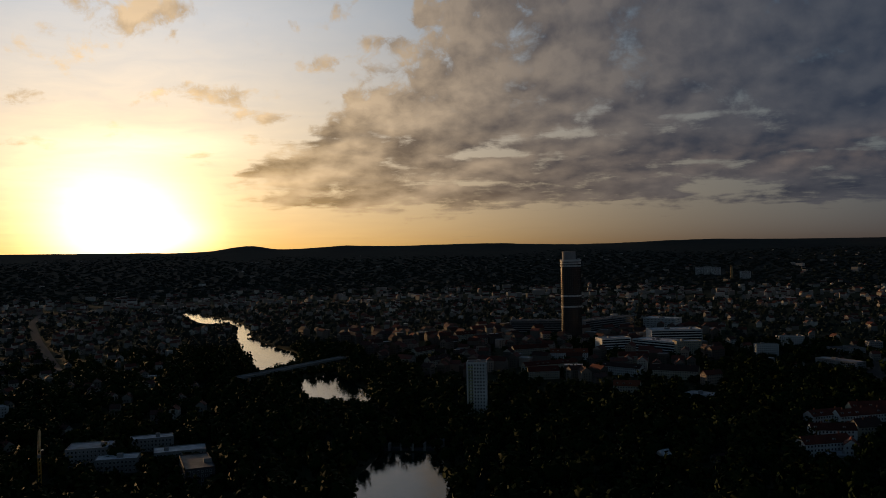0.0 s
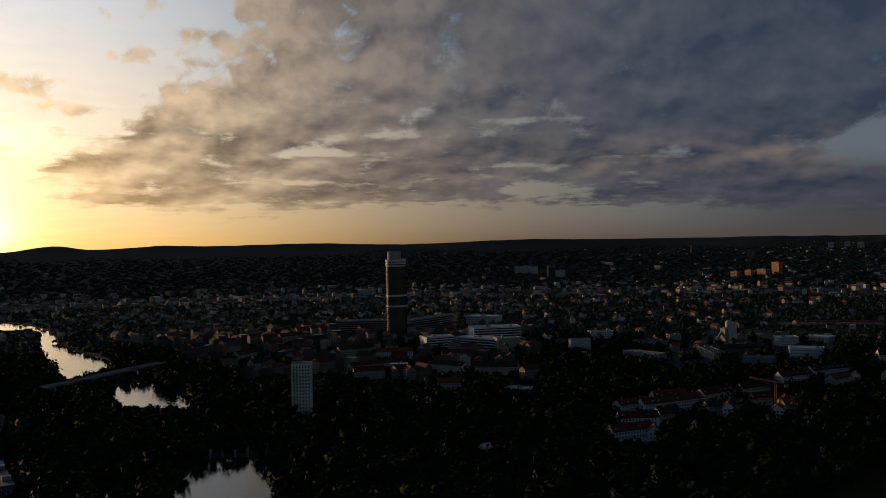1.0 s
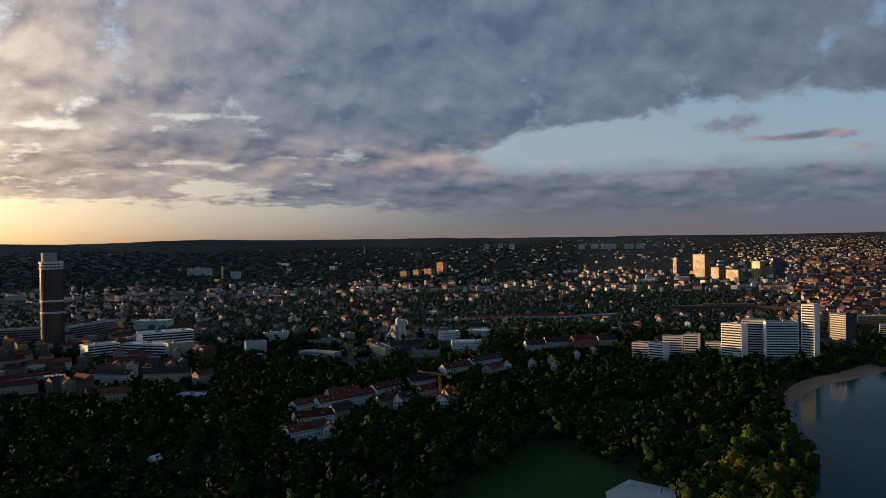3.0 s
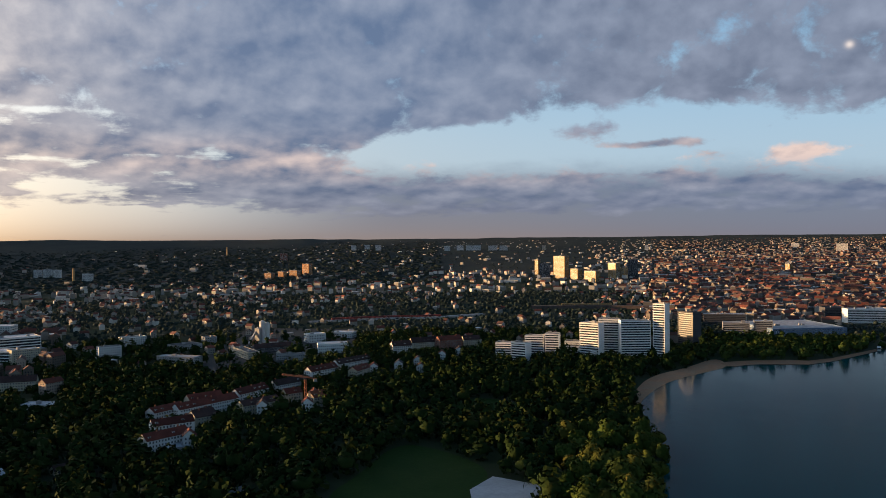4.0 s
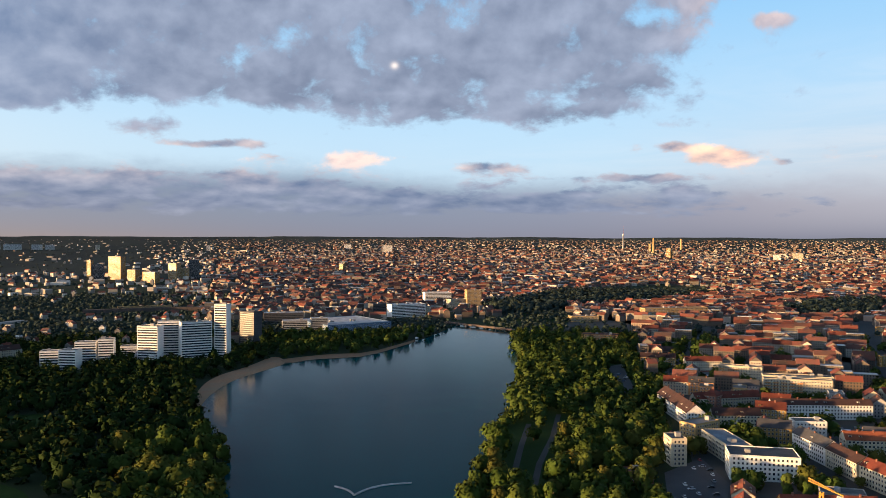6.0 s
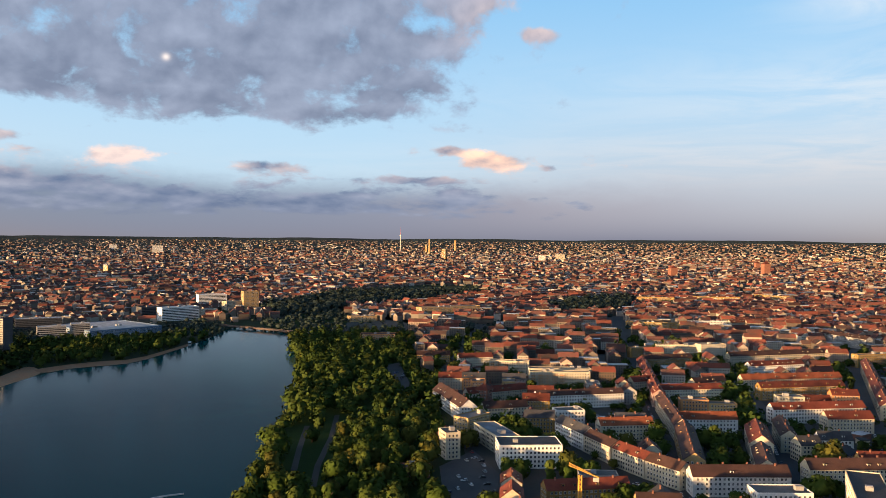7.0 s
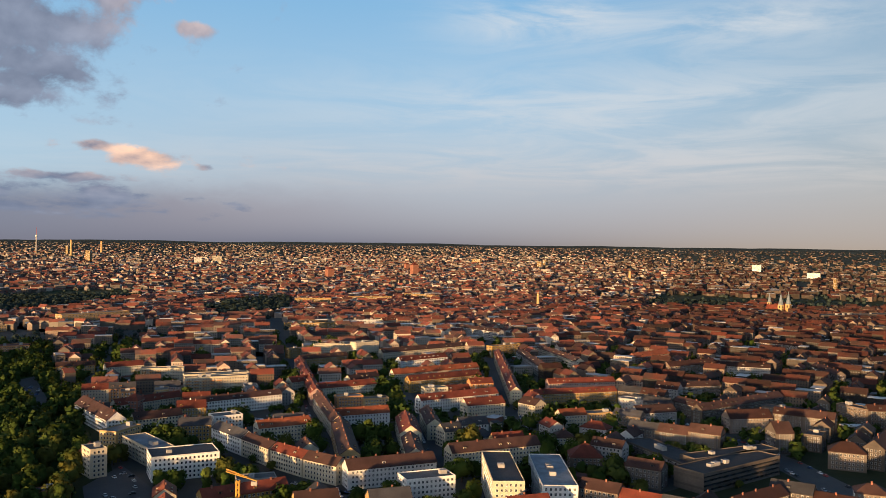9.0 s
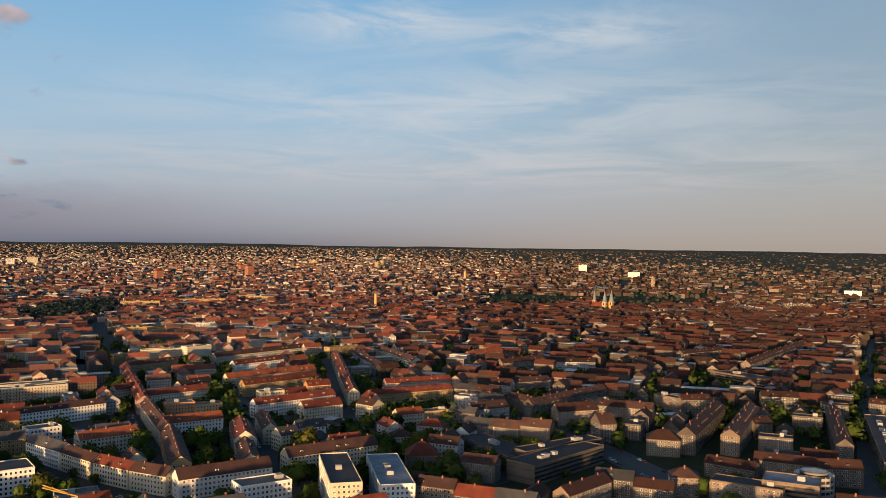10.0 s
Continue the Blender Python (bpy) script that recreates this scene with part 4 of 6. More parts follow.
def weir(ax, ay, bx, by):
    a, b_ = Vector((ax, ay)), Vector((bx, by))
    t_ = thing("weir", "dark concrete weir with a small pale gatehouse", "weir", ax, ay, math.degrees(math.atan2(by - ay, bx - ax)))
    ln = (b_ - a).length
    s = Shape()
    s.box(0, -2, 0, ln, 2, 2.2)
    part("wall", s, "render_darkgrey", t_)
    for i in range(4):
        s = Shape()
        s.box(ln * (i + 0.5) / 5, -3, 0, ln * (i + 0.5) / 5 + 1.6, 3, 5.5)
        part("pier", s, "concrete", t_)
    s = Shape()
    s.box(ln * 0.88, -3.5, 2, ln * 0.88 + 7, 3.5, 6.5)
    part("gatehouse", s, "render_white", t_)
    s = Shape()
    s.gable(ln * 0.88, -3.5, ln * 0.88 + 7, 3.5, 6.5, 1.6)
    part("gatehouse_roof", s, "roof_flatgrey", t_)


weir(-46, 609, -4, 606)


def pleasure_boat(x, y, angle):
    t_ = thing("pleasure_boat", "white passenger boat moored on the lake", "boat", x, y, angle, 0.3)
    s = Shape()
    hull = [(-11, -2.2), (7, -2.2), (11, 0), (7, 2.2), (-11, 2.2)]
    for (x0, y0), (x1, y1) in zip(hull, hull[1:] + hull[:1]):
        s.face([(x0 * 0.95, y0 * 0.85, -0.3), (x1 * 0.95, y1 * 0.85, -0.3), (x1, y1, 1.3), (x0, y0, 1.3)])
    s.face([(p[0], p[1], 1.3) for p in hull])
    part("hull", s, "render_white", t_)
    s = Shape()
    s.box(-8, -1.8, 1.3, 5, 1.8, 3.6)
    part("cabin", s, "glass_dark", t_)
    s = Shape()
    s.box(-8.8, -2.1, 3.6, 5.8, 2.1, 3.85, bottom=True)
    part("cabin_roof", s, "render_white", t_)


pleasure_boat(1107, 418, 20)


def jetty(x, y, angle):
    t_ = thing("jetty", "dark timber jetty with a cross landing", "jetty", x, y, angle)
    s = Shape()
    s.box(-16, -1.2, 0.9, 4, 1.2, 1.15, bottom=True)
    part("deck", s, "wood_dark", t_)
    s = Shape()
    s.box(-19, -7, 0.9, -16.01, 7, 1.15, bottom=True)
    part("landing", s, "wood_dark", t_)
    for px, py in ((-18.5, -6.5), (-18.5, 6.5), (-16.5, -6.5), (-16.5, 6.5), (-10, 1), (-10, -1), (-4, 1), (-4, -1)):
        s = Shape()
        s.tube(px, py, -0.5, 1.7, 0.18, n=8)
        part("post", s, "wood_dark", t_)


material("wood_dark", (0.075, 0.055, 0.040), rough=0.9)
jetty(821, 198, 62)


def lake_boom(ax, ay, bx, by, cx, cy):
    """Two floating arms that meet in a point."""
    t_ = thing("floating_boom", "pale floating boom in a wide V on the lake", "boom", ax, ay, 0, 0.3)
    for qx, qy, n, sag in ((bx, by, 7, 0.10), (cx, cy, 16, 0.16)):
        e_ = Vector((qx - ax, qy - ay))
        o = Vector((-e_.y, e_.x)) * sag * (1 if n > 10 else -1)
        pts = [e_ * (i / n) + o * math.sin(math.pi * i / n) for i in range(n + 1)]
        for p, q in zip(pts, pts[1:]):
            s = Shape()
            s.beam((p.x, p.y, 0.15), tuple((p * 0.08 + q * 0.92).to_3d() + Vector((0, 0, 0.15))), 1.1)
            part("float", s, "court_white", t_)


lake_boom(431, 200, 443, 218, 464, 178)


def hut(x, y, angle, w, d, h, wall, roof, label):
    t_ = thing("pavilion", label, "hut", x, y, angle)
    TAKEN.append((x, y, w / 2, d / 2, 1, 0))
    s = Shape()
    s.prism(-w / 2, -d / 2, 0, w / 2, d / 2, h, d * 0.4 - 0.05)
    part("wall", s, "render_" + wall, t_)
    s = Shape()
    s.gable(-w / 2, -d / 2, w / 2, d / 2, h, d * 0.4)
    part("roof", s, "roof_" + roof, t_)
    s = Shape()
    pane_row(s, (-w / 2, -d / 2), Vector((1, 0, 0)), w, 1.0, 1.2, 1.3, 2.6)
    part("glazing", s, ("glass_dark", "frame_white"), t_, kind="stuff")


hut(141, 554, 30, 8, 7, 7, "white", "white", "small pale gabled hut among the trees")
hut(179, 558, 10, 11, 6, 3, "cream", "brown", "low brown-roofed hut among the trees")
hut(233, 434, 5, 10, 6, 3, "white", "flatgrey", "low pale hut beside the meadow")


def train(line, start, cars, z, mat, label):
    """Railway carriages standing on a line of track."""
    pts = [Vector(p) for p in line]
    t_ = thing("train", label, "train", pts[0].x, pts[0].y, 0, z)
    q = start
    for _ in range(cars):
        ends = []
        for d in (q, q + 24.5):
            for a, b_ in zip(pts, pts[1:]):
                ln = (b_ - a).length
                if d <= ln:
                    ends.append(a + (b_ - a) * (d / ln) - pts[0])
                    break
                d -= ln
        if len(ends) < 2:
            break
        m, u = (ends[0] + ends[1]) / 2, ends[1] - ends[0]
        s = Shape()
        s.box(-12.1, -1.45, 0.9, 12.1, 1.45, 3.6, bottom=True)
        s.box(-11.8, -1.2, 3.6, 11.8, 1.2, 4.0)
        c_ = part("carriage", s, mat, t_)
        c_.matrix_basis = pose(m.x, m.y, 0, 0, 0, math.degrees(math.atan2(u.y, u.x)))
        w = Shape()
        w.box(-11.4, -1.48, 2.1, 11.4, 1.48, 3.0)
        part("window_band", w, "glass_dark", c_)
        for bx in (-8, 8):
            w = Shape()
            w.box(bx - 1.6, -1.2, 0.0, bx + 1.6, 1.2, 0.9)
            part("bogie", w, "metal_dark", c_)
        q += 25.2


train(VIADUCT, 430, 9, 7.0, "steel_red", "red commuter train on the railway viaduct")
train(VIADUCT, 60, 4, 7.0, "render_ochre", "pale brown train on the railway viaduct")
train(RAIL, 40, 8, 3.0, "steel_red", "red goods train on the embankment")


# ---- the houses that stand out one by one, nearest first ----
building(461, -24, 48, 12, -76, 3, "yellow", "red", "gable", fine=2)
building(447, -131, 29, 16, -86, 5, "white", "flatgrey", "flat", fine=2)
building(476, -186, 65, 17, 164, 7, "cream", "slate", "flat", fine=2)
building(363, -285, 42, 11, -73, 4, "yellow", "brown", "gable", fine=2)
building(472, -215, 67, 19, 162, 6, "white", "bluegrey", "flat", fine=2)
building(487, -107, 56, 13, -85, 4, "white", "brown", "gable", fine=2)
building(351, -377, 40, 16, -150, 4, "white", "slate", "flat", fine=2)
building(330, -396, 30, 22, -146, 5, "white", "bluegrey", "flat", ribbon=True, fine=2)
building(509, 63, 19, 9, -87, 2, "brick", "slate", "flat", fine=2)
building(367, -362, 17, 14, -130, 4, "white", "orange", "hip", fine=2)
building(521, -86, 28, 11, -145, 4, "cream", "brown", "gable")
building(278, -450, 34, 11, -165, 5, "orange", "orange", "gable")
building(535, 2, 40, 24, -83, 5, "white", "slate", "flat")
building(550, -70, 32, 11, -151, 4, "cream", "red", "gable")
building(-160, 518, 18, 40, 22, 4, "darkgrey", "flatgrey", "flat")
building(489, -252, 21, 18, -111, 3, "orange", "orange", "hip")
building(421, -304, 78, 22, -72, 4, "shade_brown", "flatgrey", "flat", ribbon=True)
building(509, -179, 65, 13, -84, 4, "cream", "brown", "gable")
building(553, 37, 10, 16, -68, 6, "cream", "flatgrey", "flat")
building(561, -160, 49, 12, 168, 4, "cream", "brown", "gable")
building(391, -415, 32, 11, -157, 3, "brick", "brown", "gable")
building(585, -55, 36, 11, -157, 4, "cream", "brown", "gable")
building(340, -461, 25, 11, -127, 4, "cream", "brown", "gable")
building(374, -441, 38, 11, -145, 4, "yellow", "brown", "gable")
building(522, -310, 70, 22, -178, 3, "grey", "slate", "flat")
building(453, -320, 71, 14, -83, 4, "shade_brown", "flatgrey", "flat", ribbon=True)
building(620, -123, 97, 13, 172, 4, "ochre", "brown", "gable")
building(613, 21, 48, 16, -158, 4, "cream", "bluegrey", "flat")
building(555, -213, 15, 14, -84, 3, "cream", "slate", "hip")
building(-231, 556, 27, 16, 13, 3, "grey", "white", "flat")
building(568, -194, 15, 14, -80, 4, "cream", "slate", "gable")
building(541, -266, 15, 14, -107, 3, "cream", "brown", "hip")
building(626, -38, 43, 11, -157, 4, "white", "slate", "gable")
building(245, 554, 18, 16, -12, 1, "grey", "white", "flat")
building(448, -419, 23, 16, -133, 4, "yellow", "brown", "hip")
building(-202, 585, 35, 18, 18, 2, "grey", "white", "flat")
building(237, 563, 35, 11, 11, 3, "white", "red", "gable")
building(627, -174, 56, 15, 168, 4, "cream", "red", "gable")
building(613, 25, 26, 14, -37, 5, "ochre", "flatgrey", "flat")
building(614, -70, 40, 13, -78, 4, "cream", "orange", "gable")
building(-259, 576, 29, 22, 12, 4, "grey", "white", "flat")
building(570, -301, 21, 14, -140, 3, "white", "orange", "hip")
building(490, -413, 13, 18, -105, 5, "orange", "orange", "gable")
building(647, -41, 22, 14, -76, 5, "white", "flatgrey", "flat")
building(649, -200, 55, 11, 169, 4, "cream", "brown", "gable")
building(-229, 615, 30, 14, 20, 3, "grey", "white", "flat")
building(643, -132, 43, 11, -85, 4, "white", "orange", "gable")
building(260, 606, 31, 11, -7, 3, "white", "red", "gable")
building(431, -449, 124, 13, -57, 5, "ochre", "orange", "gable")
building(296, 611, 16, 13, 6, 3, "cream", "brown", "gable")
building(680, 15, 37, 11, -72, 3, "cream", "brown", "gable")
building(733, -129, 111, 11, 177, 4, "cream", "brown", "gable")
building(435, -643, 172, 18, 128, 4, "white", "flatgrey", "flat")
building(300, 616, 20, 12, 18, 3, "cream", "brown", "gable")
building(415, -475, 123, 13, -56, 5, "white", "orange", "gable")
building(449, -531, 17, 11, -98, 4, "yellow", "brown", "gable")
building(590, -364, 35, 14, -90, 4, "white", "red", "gable")
building(554, -423, 36, 14, -99, 4, "white", "red", "gable")
building(360, -522, 144, 11, -51, 5, "brick", "orange", "gable")
building(655, -243, 36, 13, -82, 4, "cream", "red", "gable")
building(747, 62, 83, 14, -160, 4, "white", "brown", "gable")
building(659, -290, 19, 14, -157, 4, "cream", "brown", "gable")
building(281, 652, 31, 11, 17, 3, "white", "red", "gable")
building(345, 626, 37, 11, 5, 3, "cream", "brown", "gable")
building(18, 732, 17, 17, -6, 15, "white", "flatgrey", "flat", name='high_rise', balconies='lime', extra='white fifteen-storey block of flats with pale green balconies', floor_h=2.9)
building(301, 650, 62, 11, 13, 3, "white", "red", "gable")
building(724, -29, 79, 11, -73, 4, "white", "brown", "gable")
building(687, -213, 80, 11, -77, 4, "white", "red", "gable")
building(407, 616, 14, 14, -2, 3, "cream", "orange", "gable")
building(750, 25, 12, 14, -113, 4, "brick", "red", "hip")
building(633, -424, 36, 11, -174, 4, "pink", "red", "gable")
building(743, 30, 61, 11, -59, 3, "cream", "red", "gable")
building(324, 679, 32, 11, 3, 3, "cream", "red", "gable")
building(400, 649, 16, 11, -5, 3, "cream", "red", "gable")
building(540, -545, 26, 11, -117, 5, "yellow", "brown", "gable")
building(588, -422, 117, 11, -72, 4, "pink", "red", "gable")
building(689, -319, 82, 11, -91, 4, "yellow", "red", "gable")
building(571, -542, 31, 11, -175, 5, "white", "flatgrey", "flat")
building(369, 676, 40, 11, 20, 3, "white", "red", "gable")
building(767, -141, 58, 11, -77, 4, "cream", "red", "gable")
building(221, 792, 28, 18, -39, 1, "white", "white", "flat")
building(522, -625, 32, 11, -128, 5, "cream", "brown", "gable")
building(458, -683, 52, 11, -155, 5, "orange", "red", "gable")
building(416, 692, 43, 11, 12, 3, "white", "brown", "gable")
building(697, -447, 22, 14, -143, 4, "white", "brown", "gable")
building(807, -122, 28, 11, -63, 4, "cream", "red", "gable")
building(160, 814, 25, 11, -20, 3, "cream", "orange", "gable")
building(741, -358, 69, 11, -95, 4, "pink", "red", "gable")
building(807, -179, 37, 11, -62, 4, "cream", "brown", "gable")
building(836, -26, 59, 11, -86, 5, "cream", "flatgrey", "flat", balconies="orange", extra="cream slab of flats with columns of orange balconies")
building(788, -233, 85, 11, -75, 4, "yellow", "red", "gable")
building(-423, 729, 46, 14, 49, 3, "white", "white", "flat")
building(694, -473, 44, 11, -94, 4, "cream", "red", "gable")
building(856, -26, 62, 12, -85, 5, "cream", "flatgrey", "flat", balconies="orange", extra="long cream slab of flats with orange balconies")
building(962, -148, 216, 11, 175, 4, "pink", "red", "gable")
building(832, -229, 105, 11, -76, 4, "cream", "orange", "gable")
building(521, 708, 32, 11, 26, 3, "cream", "red", "gable")
building(485, 738, 41, 11, 13, 3, "white", "red", "gable")
building(909, 15, 42, 11, -97, 5, "cream", "flatgrey", "flat", balconies="orange", extra="cream slab of flats with orange balconies")
building(974, -395, 280, 11, 161, 4, "cream", "red", "gable")
building(89, 912, 34, 11, 7, 3, "cream", "red", "gable")
building(218, 911, 51, 14, -26, 3, "cream", "brown", "gable")
building(536, 762, 54, 11, 12, 3, "white", "brown", "gable")
building(174, 949, 48, 11, -43, 3, "white", "brown", "gable")
building(948, 49, 39, 11, -72, 4, "cream", "red", "gable")
building(664, -718, 72, 20, -178, 4, "white", "flatgrey", "flat", ribbon=True)
building(90, 954, 68, 11, 22, 3, "cream", "red", "gable")
building(923, -262, 68, 11, -69, 4, "white", "red", "gable")
building(986, 101, 39, 11, -86, 3, "yellow", "brown", "gable")
building(963, -157, 61, 11, -70, 4, "yellow", "brown", "gable")
building(973, -424, 134, 11, 168, 4, "grey", "brown", "gable")
building(813, -540, 72, 11, -80, 4, "cream", "brown", "gable")
building(733, 691, 20, 14, -79, 7, "white", "flatgrey", "flat", ribbon=True, floor_h=2.9)
building(811, -591, 64, 11, -124, 4, "white", "brown", "gable")
building(780, -704, 68, 11, 158, 4, "ochre", "red", "gable")
building(735, 718, 19, 14, -58, 6, "white", "flatgrey", "flat", ribbon=True, floor_h=2.9)
building(-18, 1016, 34, 11, 42, 3, "cream", "brown", "gable")
building(808, 648, 25, 15, -80, 14, "white", "flatgrey", "flat", ribbon=True, floor_h=2.9)
building(832, 605, 35, 15, -43, 15, "white", "flatgrey", "flat", ribbon=True, floor_h=2.9)
building(859, 579, 15, 13, -83, 22, "white", "flatgrey", "flat", ribbon=True, name='high_rise', floor_h=2.9)
building(814, 660, 34, 15, -96, 3, "white", "flatgrey", "flat", ribbon=True)
building(786, 684, 17, 14, -58, 9, "white", "flatgrey", "flat", ribbon=True, floor_h=2.9)
building(537, 893, 35, 14, -33, 2, "grey", "flatgrey", "flat")
building(423, 973, 53, 16, -62, 3, "grey", "white", "flat")
building(774, 706, 23, 14, -58, 8, "white", "flatgrey", "flat", ribbon=True, floor_h=2.9)
building(1006, -467, 132, 11, 175, 4, "cream", "brown", "gable")
building(833, 639, 24, 15, -59, 15, "white", "flatgrey", "flat", ribbon=True, floor_h=2.9)
building(209, 1026, 36, 11, -5, 3, "cream", "red", "gable")
building(660, 822, 25, 14, -22, 4, "white", "brown", "gable")
building(822, 683, 18, 15, -58, 5, "white", "flatgrey", "flat", ribbon=True)
building(998, -260, 130, 11, -70, 4, "cream", "brown", "gable")
building(889, -543, 72, 11, -67, 4, "brick", "orange", "gable")
building(1056, -156, 33, 11, -71, 4, "yellow", "flatgrey", "flat")
building(132, 1069, 47, 11, -8, 3, "white", "orange", "gable")
building(527, 980, 62, 14, -102, 3, "cream", "flatgrey", "flat")
building(1068, -189, 52, 11, -92, 5, "cream", "flatgrey", "flat")
building(723, 805, 33, 14, -14, 5, "brick", "red", "gable")
building(698, 830, 38, 14, -21, 4, "cream", "brown", "gable")
building(606, 907, 39, 24, -31, 3, "white", "white", "flat", floor_h=3.6)
building(1055, -240, 34, 14, -71, 6, "cream", "flatgrey", "flat")
building(1004, -405, 50, 11, -69, 5, "yellow", "flatgrey", "flat")
building(764, 804, 23, 14, -27, 4, "cream", "brown", "gable")
building(-37, 1104, 47, 11, 51, 3, "cream", "red", "gable")
building(90, 1109, 51, 11, 21, 3, "cream", "red", "gable")
building(552, 970, 51, 14, -13, 2, "darkgrey", "brown", "gable")
building(388, 1061, 27, 14, -8, 5, "white", "flatgrey", "flat")
building(296, 1087, 33, 16, 4, 6, "cream", "white", "flat")
building(777, -786, 90, 11, -84, 5, "cream", "red", "gable")
building(253, 1148, 71, 30, -51, 4, "white", "white", "flat", ribbon=True, floor_h=3.6)
building(984, 625, 26, 16, -100, 16, "darkgrey", "slate", "flat", ribbon=True)
building(209, 1130, 41, 24, 13, 5, "white", "white", "flat", ribbon=True, floor_h=3.4)
building(673, -786, 287, 11, -65, 5, "white", "red", "gable")
building(493, 1072, 38, 26, 2, 1, "grey", "flatgrey", "flat", floor_h=5.0)
building(1181, 201, 53, 24, -85, 3, "orange", "red", "flat")
building(660, 1010, 26, 18, -10, 3, "white", "white", "flat", floor_h=3.6)
building(542, 1087, 17, 14, -6, 4, "grey", "flatgrey", "flat")
building(288, 1184, 70, 36, -1, 6, "white", "white", "flat", ribbon=True, floor_h=3.6)
building(449, 1143, 34, 14, -1, 5, "white", "flatgrey", "flat")
building(1203, -355, 27, 11, -115, 4, "brick", "red", "flat")
building(717, 1038, 32, 22, -55, 2, "white", "white", "flat", floor_h=3.6)
building(999, -798, 67, 11, -153, 4, "cream", "brown", "gable")
building(18, 1279, 52, 11, 30, 4, "cream", "red", "gable")
building(1264, -446, 102, 11, -160, 5, "grey", "brown", "gable")
building(1131, 643, 37, 20, -58, 6, "grey", "white", "flat", ribbon=True)
building(1155, 607, 25, 18, -58, 7, "grey", "white", "flat", ribbon=True)
building(1154, 579, 111, 120, -37, 3, "blue", "white", "flat", extra='long blue sports hall under a wide white flat roof', name='sports_hall', floor_h=3.2)
building(1396, -197, 83, 11, -103, 4, "yellow", "flatgrey", "flat", fine=1)
building(110, 1423, 88, 24, -11, 5, "grey", "flatgrey", "flat", ribbon=True, floor_h=3.6)
building(1232, 735, 65, 26, -58, 6, "darkgrey", "white", "flat", ribbon=True)
building(230, 1385, 133, 24, 42, 5, "grey", "flatgrey", "flat", ribbon=True, floor_h=3.6)
building(1413, -300, 69, 11, -80, 4, "white", "flatgrey", "flat")
building(1441, 262, 49, 20, -60, 3, "ochre", "flatgrey", "flat")
building(1405, -367, 83, 11, -58, 4, "cream", "orange", "gable")
building(343, 1468, 57, 30, -37, 4, "white", "white", "flat", floor_h=3.6)
building(1404, 578, 67, 22, -44, 8, "white", "white", "flat", ribbon=True)
building(1440, 630, 36, 24, -44, 7, "darkgrey", "slate", "flat", ribbon=True)
building(1547, 150, 123, 22, -58, 6, "ochre", "flatgrey", "flat")
building(1113, -1131, 59, 26, -141, 5, "ochre", "flatgrey", "flat", ribbon=True)
building(1502, 550, 36, 20, -45, 4, "cream", "flatgrey", "flat")
building(1644, 512, 30, 20, -58, 13, "ochre", "flatgrey", "flat")
building(1631, 542, 39, 20, -44, 6, "cream", "flatgrey", "flat")
building(1692, 620, 57, 26, -58, 9, "white", "white", "flat", ribbon=True)
building(1325, -1225, 186, 30, -90, 5, "grey", "flatgrey", "flat", ribbon=True)
building(1916, -294, 81, 11, -101, 6, "yellow", "flatgrey", "flat")
building(1950, -425, 101, 11, -96, 6, "yellow", "white", "flat")
building(1407, -1583, 189, 22, 152, 6, "white", "flatgrey", "flat", ribbon=True)
building(2060, -591, 104, 11, -147, 6, "yellow", "white", "flat")
building(1348, -1685, 66, 18, -123, 7, "yellow", "flatgrey", "flat")

def rotunda(x, y, radius, height):
    t_ = thing("rotunda", "pale grey round office rotunda with a shallow glass roof", "building", x, y)
    TAKEN.append((x, y, radius + 1, radius + 1, 1, 0))
    s = Shape()
    s.tube(0, 0, -0.5, height, radius - 0.6, n=40)
    part("glass_drum", s, "glass_dark", t_, "dark recessed glazing")
    band = Shape()
    band.tube(0, 0, 0, 1.5, radius, n=40)
    bm_ = band.mesh("floor_band", "render_grey")
    for f in range(int(height / 3.2) + 1):
        part("floor_band", bm_, "", t_).location.z = f * 3.2
    for i in range(20):
        a = 2 * math.pi * i / 20
        s = Shape()
        s.box(-0.2, -0.2, 0, 0.2, 0.2, height)
        part("pillar", s, "render_grey", t_).location = (math.cos(a) * (radius - 0.3), math.sin(a) * (radius - 0.3), 0)
    s = Shape()
    s.tube(0, 0, height + 0.4, height + 1.6, radius * 0.72, n=40)
    part("roof_ring", s, "roof_flatgrey", t_)
    s = Shape()
    s.tube(0, 0, height + 1.6, height + 3.0, radius * 0.62, 0.4, n=40)
    part("glass_roof", s, "pale_glass", t_, "pale blue glass cone")


material("pale_glass", (0.20, 0.27, 0.32), rough=0.2, bump=0, spec=0.6)
rotunda(326, -436, 11, 15)

# small white villas that turn their gables to the lake
for x, y, angle, ln, wall, roof in ((554, 716, 52, 11, "white", "red"), (584, 711, 50, 12, "white", "slate"), (618, 719, 48, 12, "white", "brown"), (668, 734, 47, 11, "white", "red"), (706, 745, 46, 11, "white", "brown"),
                                    (588, 679, 50, 10, "white", "brown"), (268, 553, 66, 10, "white", "red"), (360, 613, 60, 12, "white", "brown"), (392, 595, 58, 10, "white", "red"), (418, 625, 55, 14, "cream", "orange")):
    building(x, y, ln, 9, angle, 3, wall, roof, "gable", name="villa", floor_h=3.0, dormers=0)

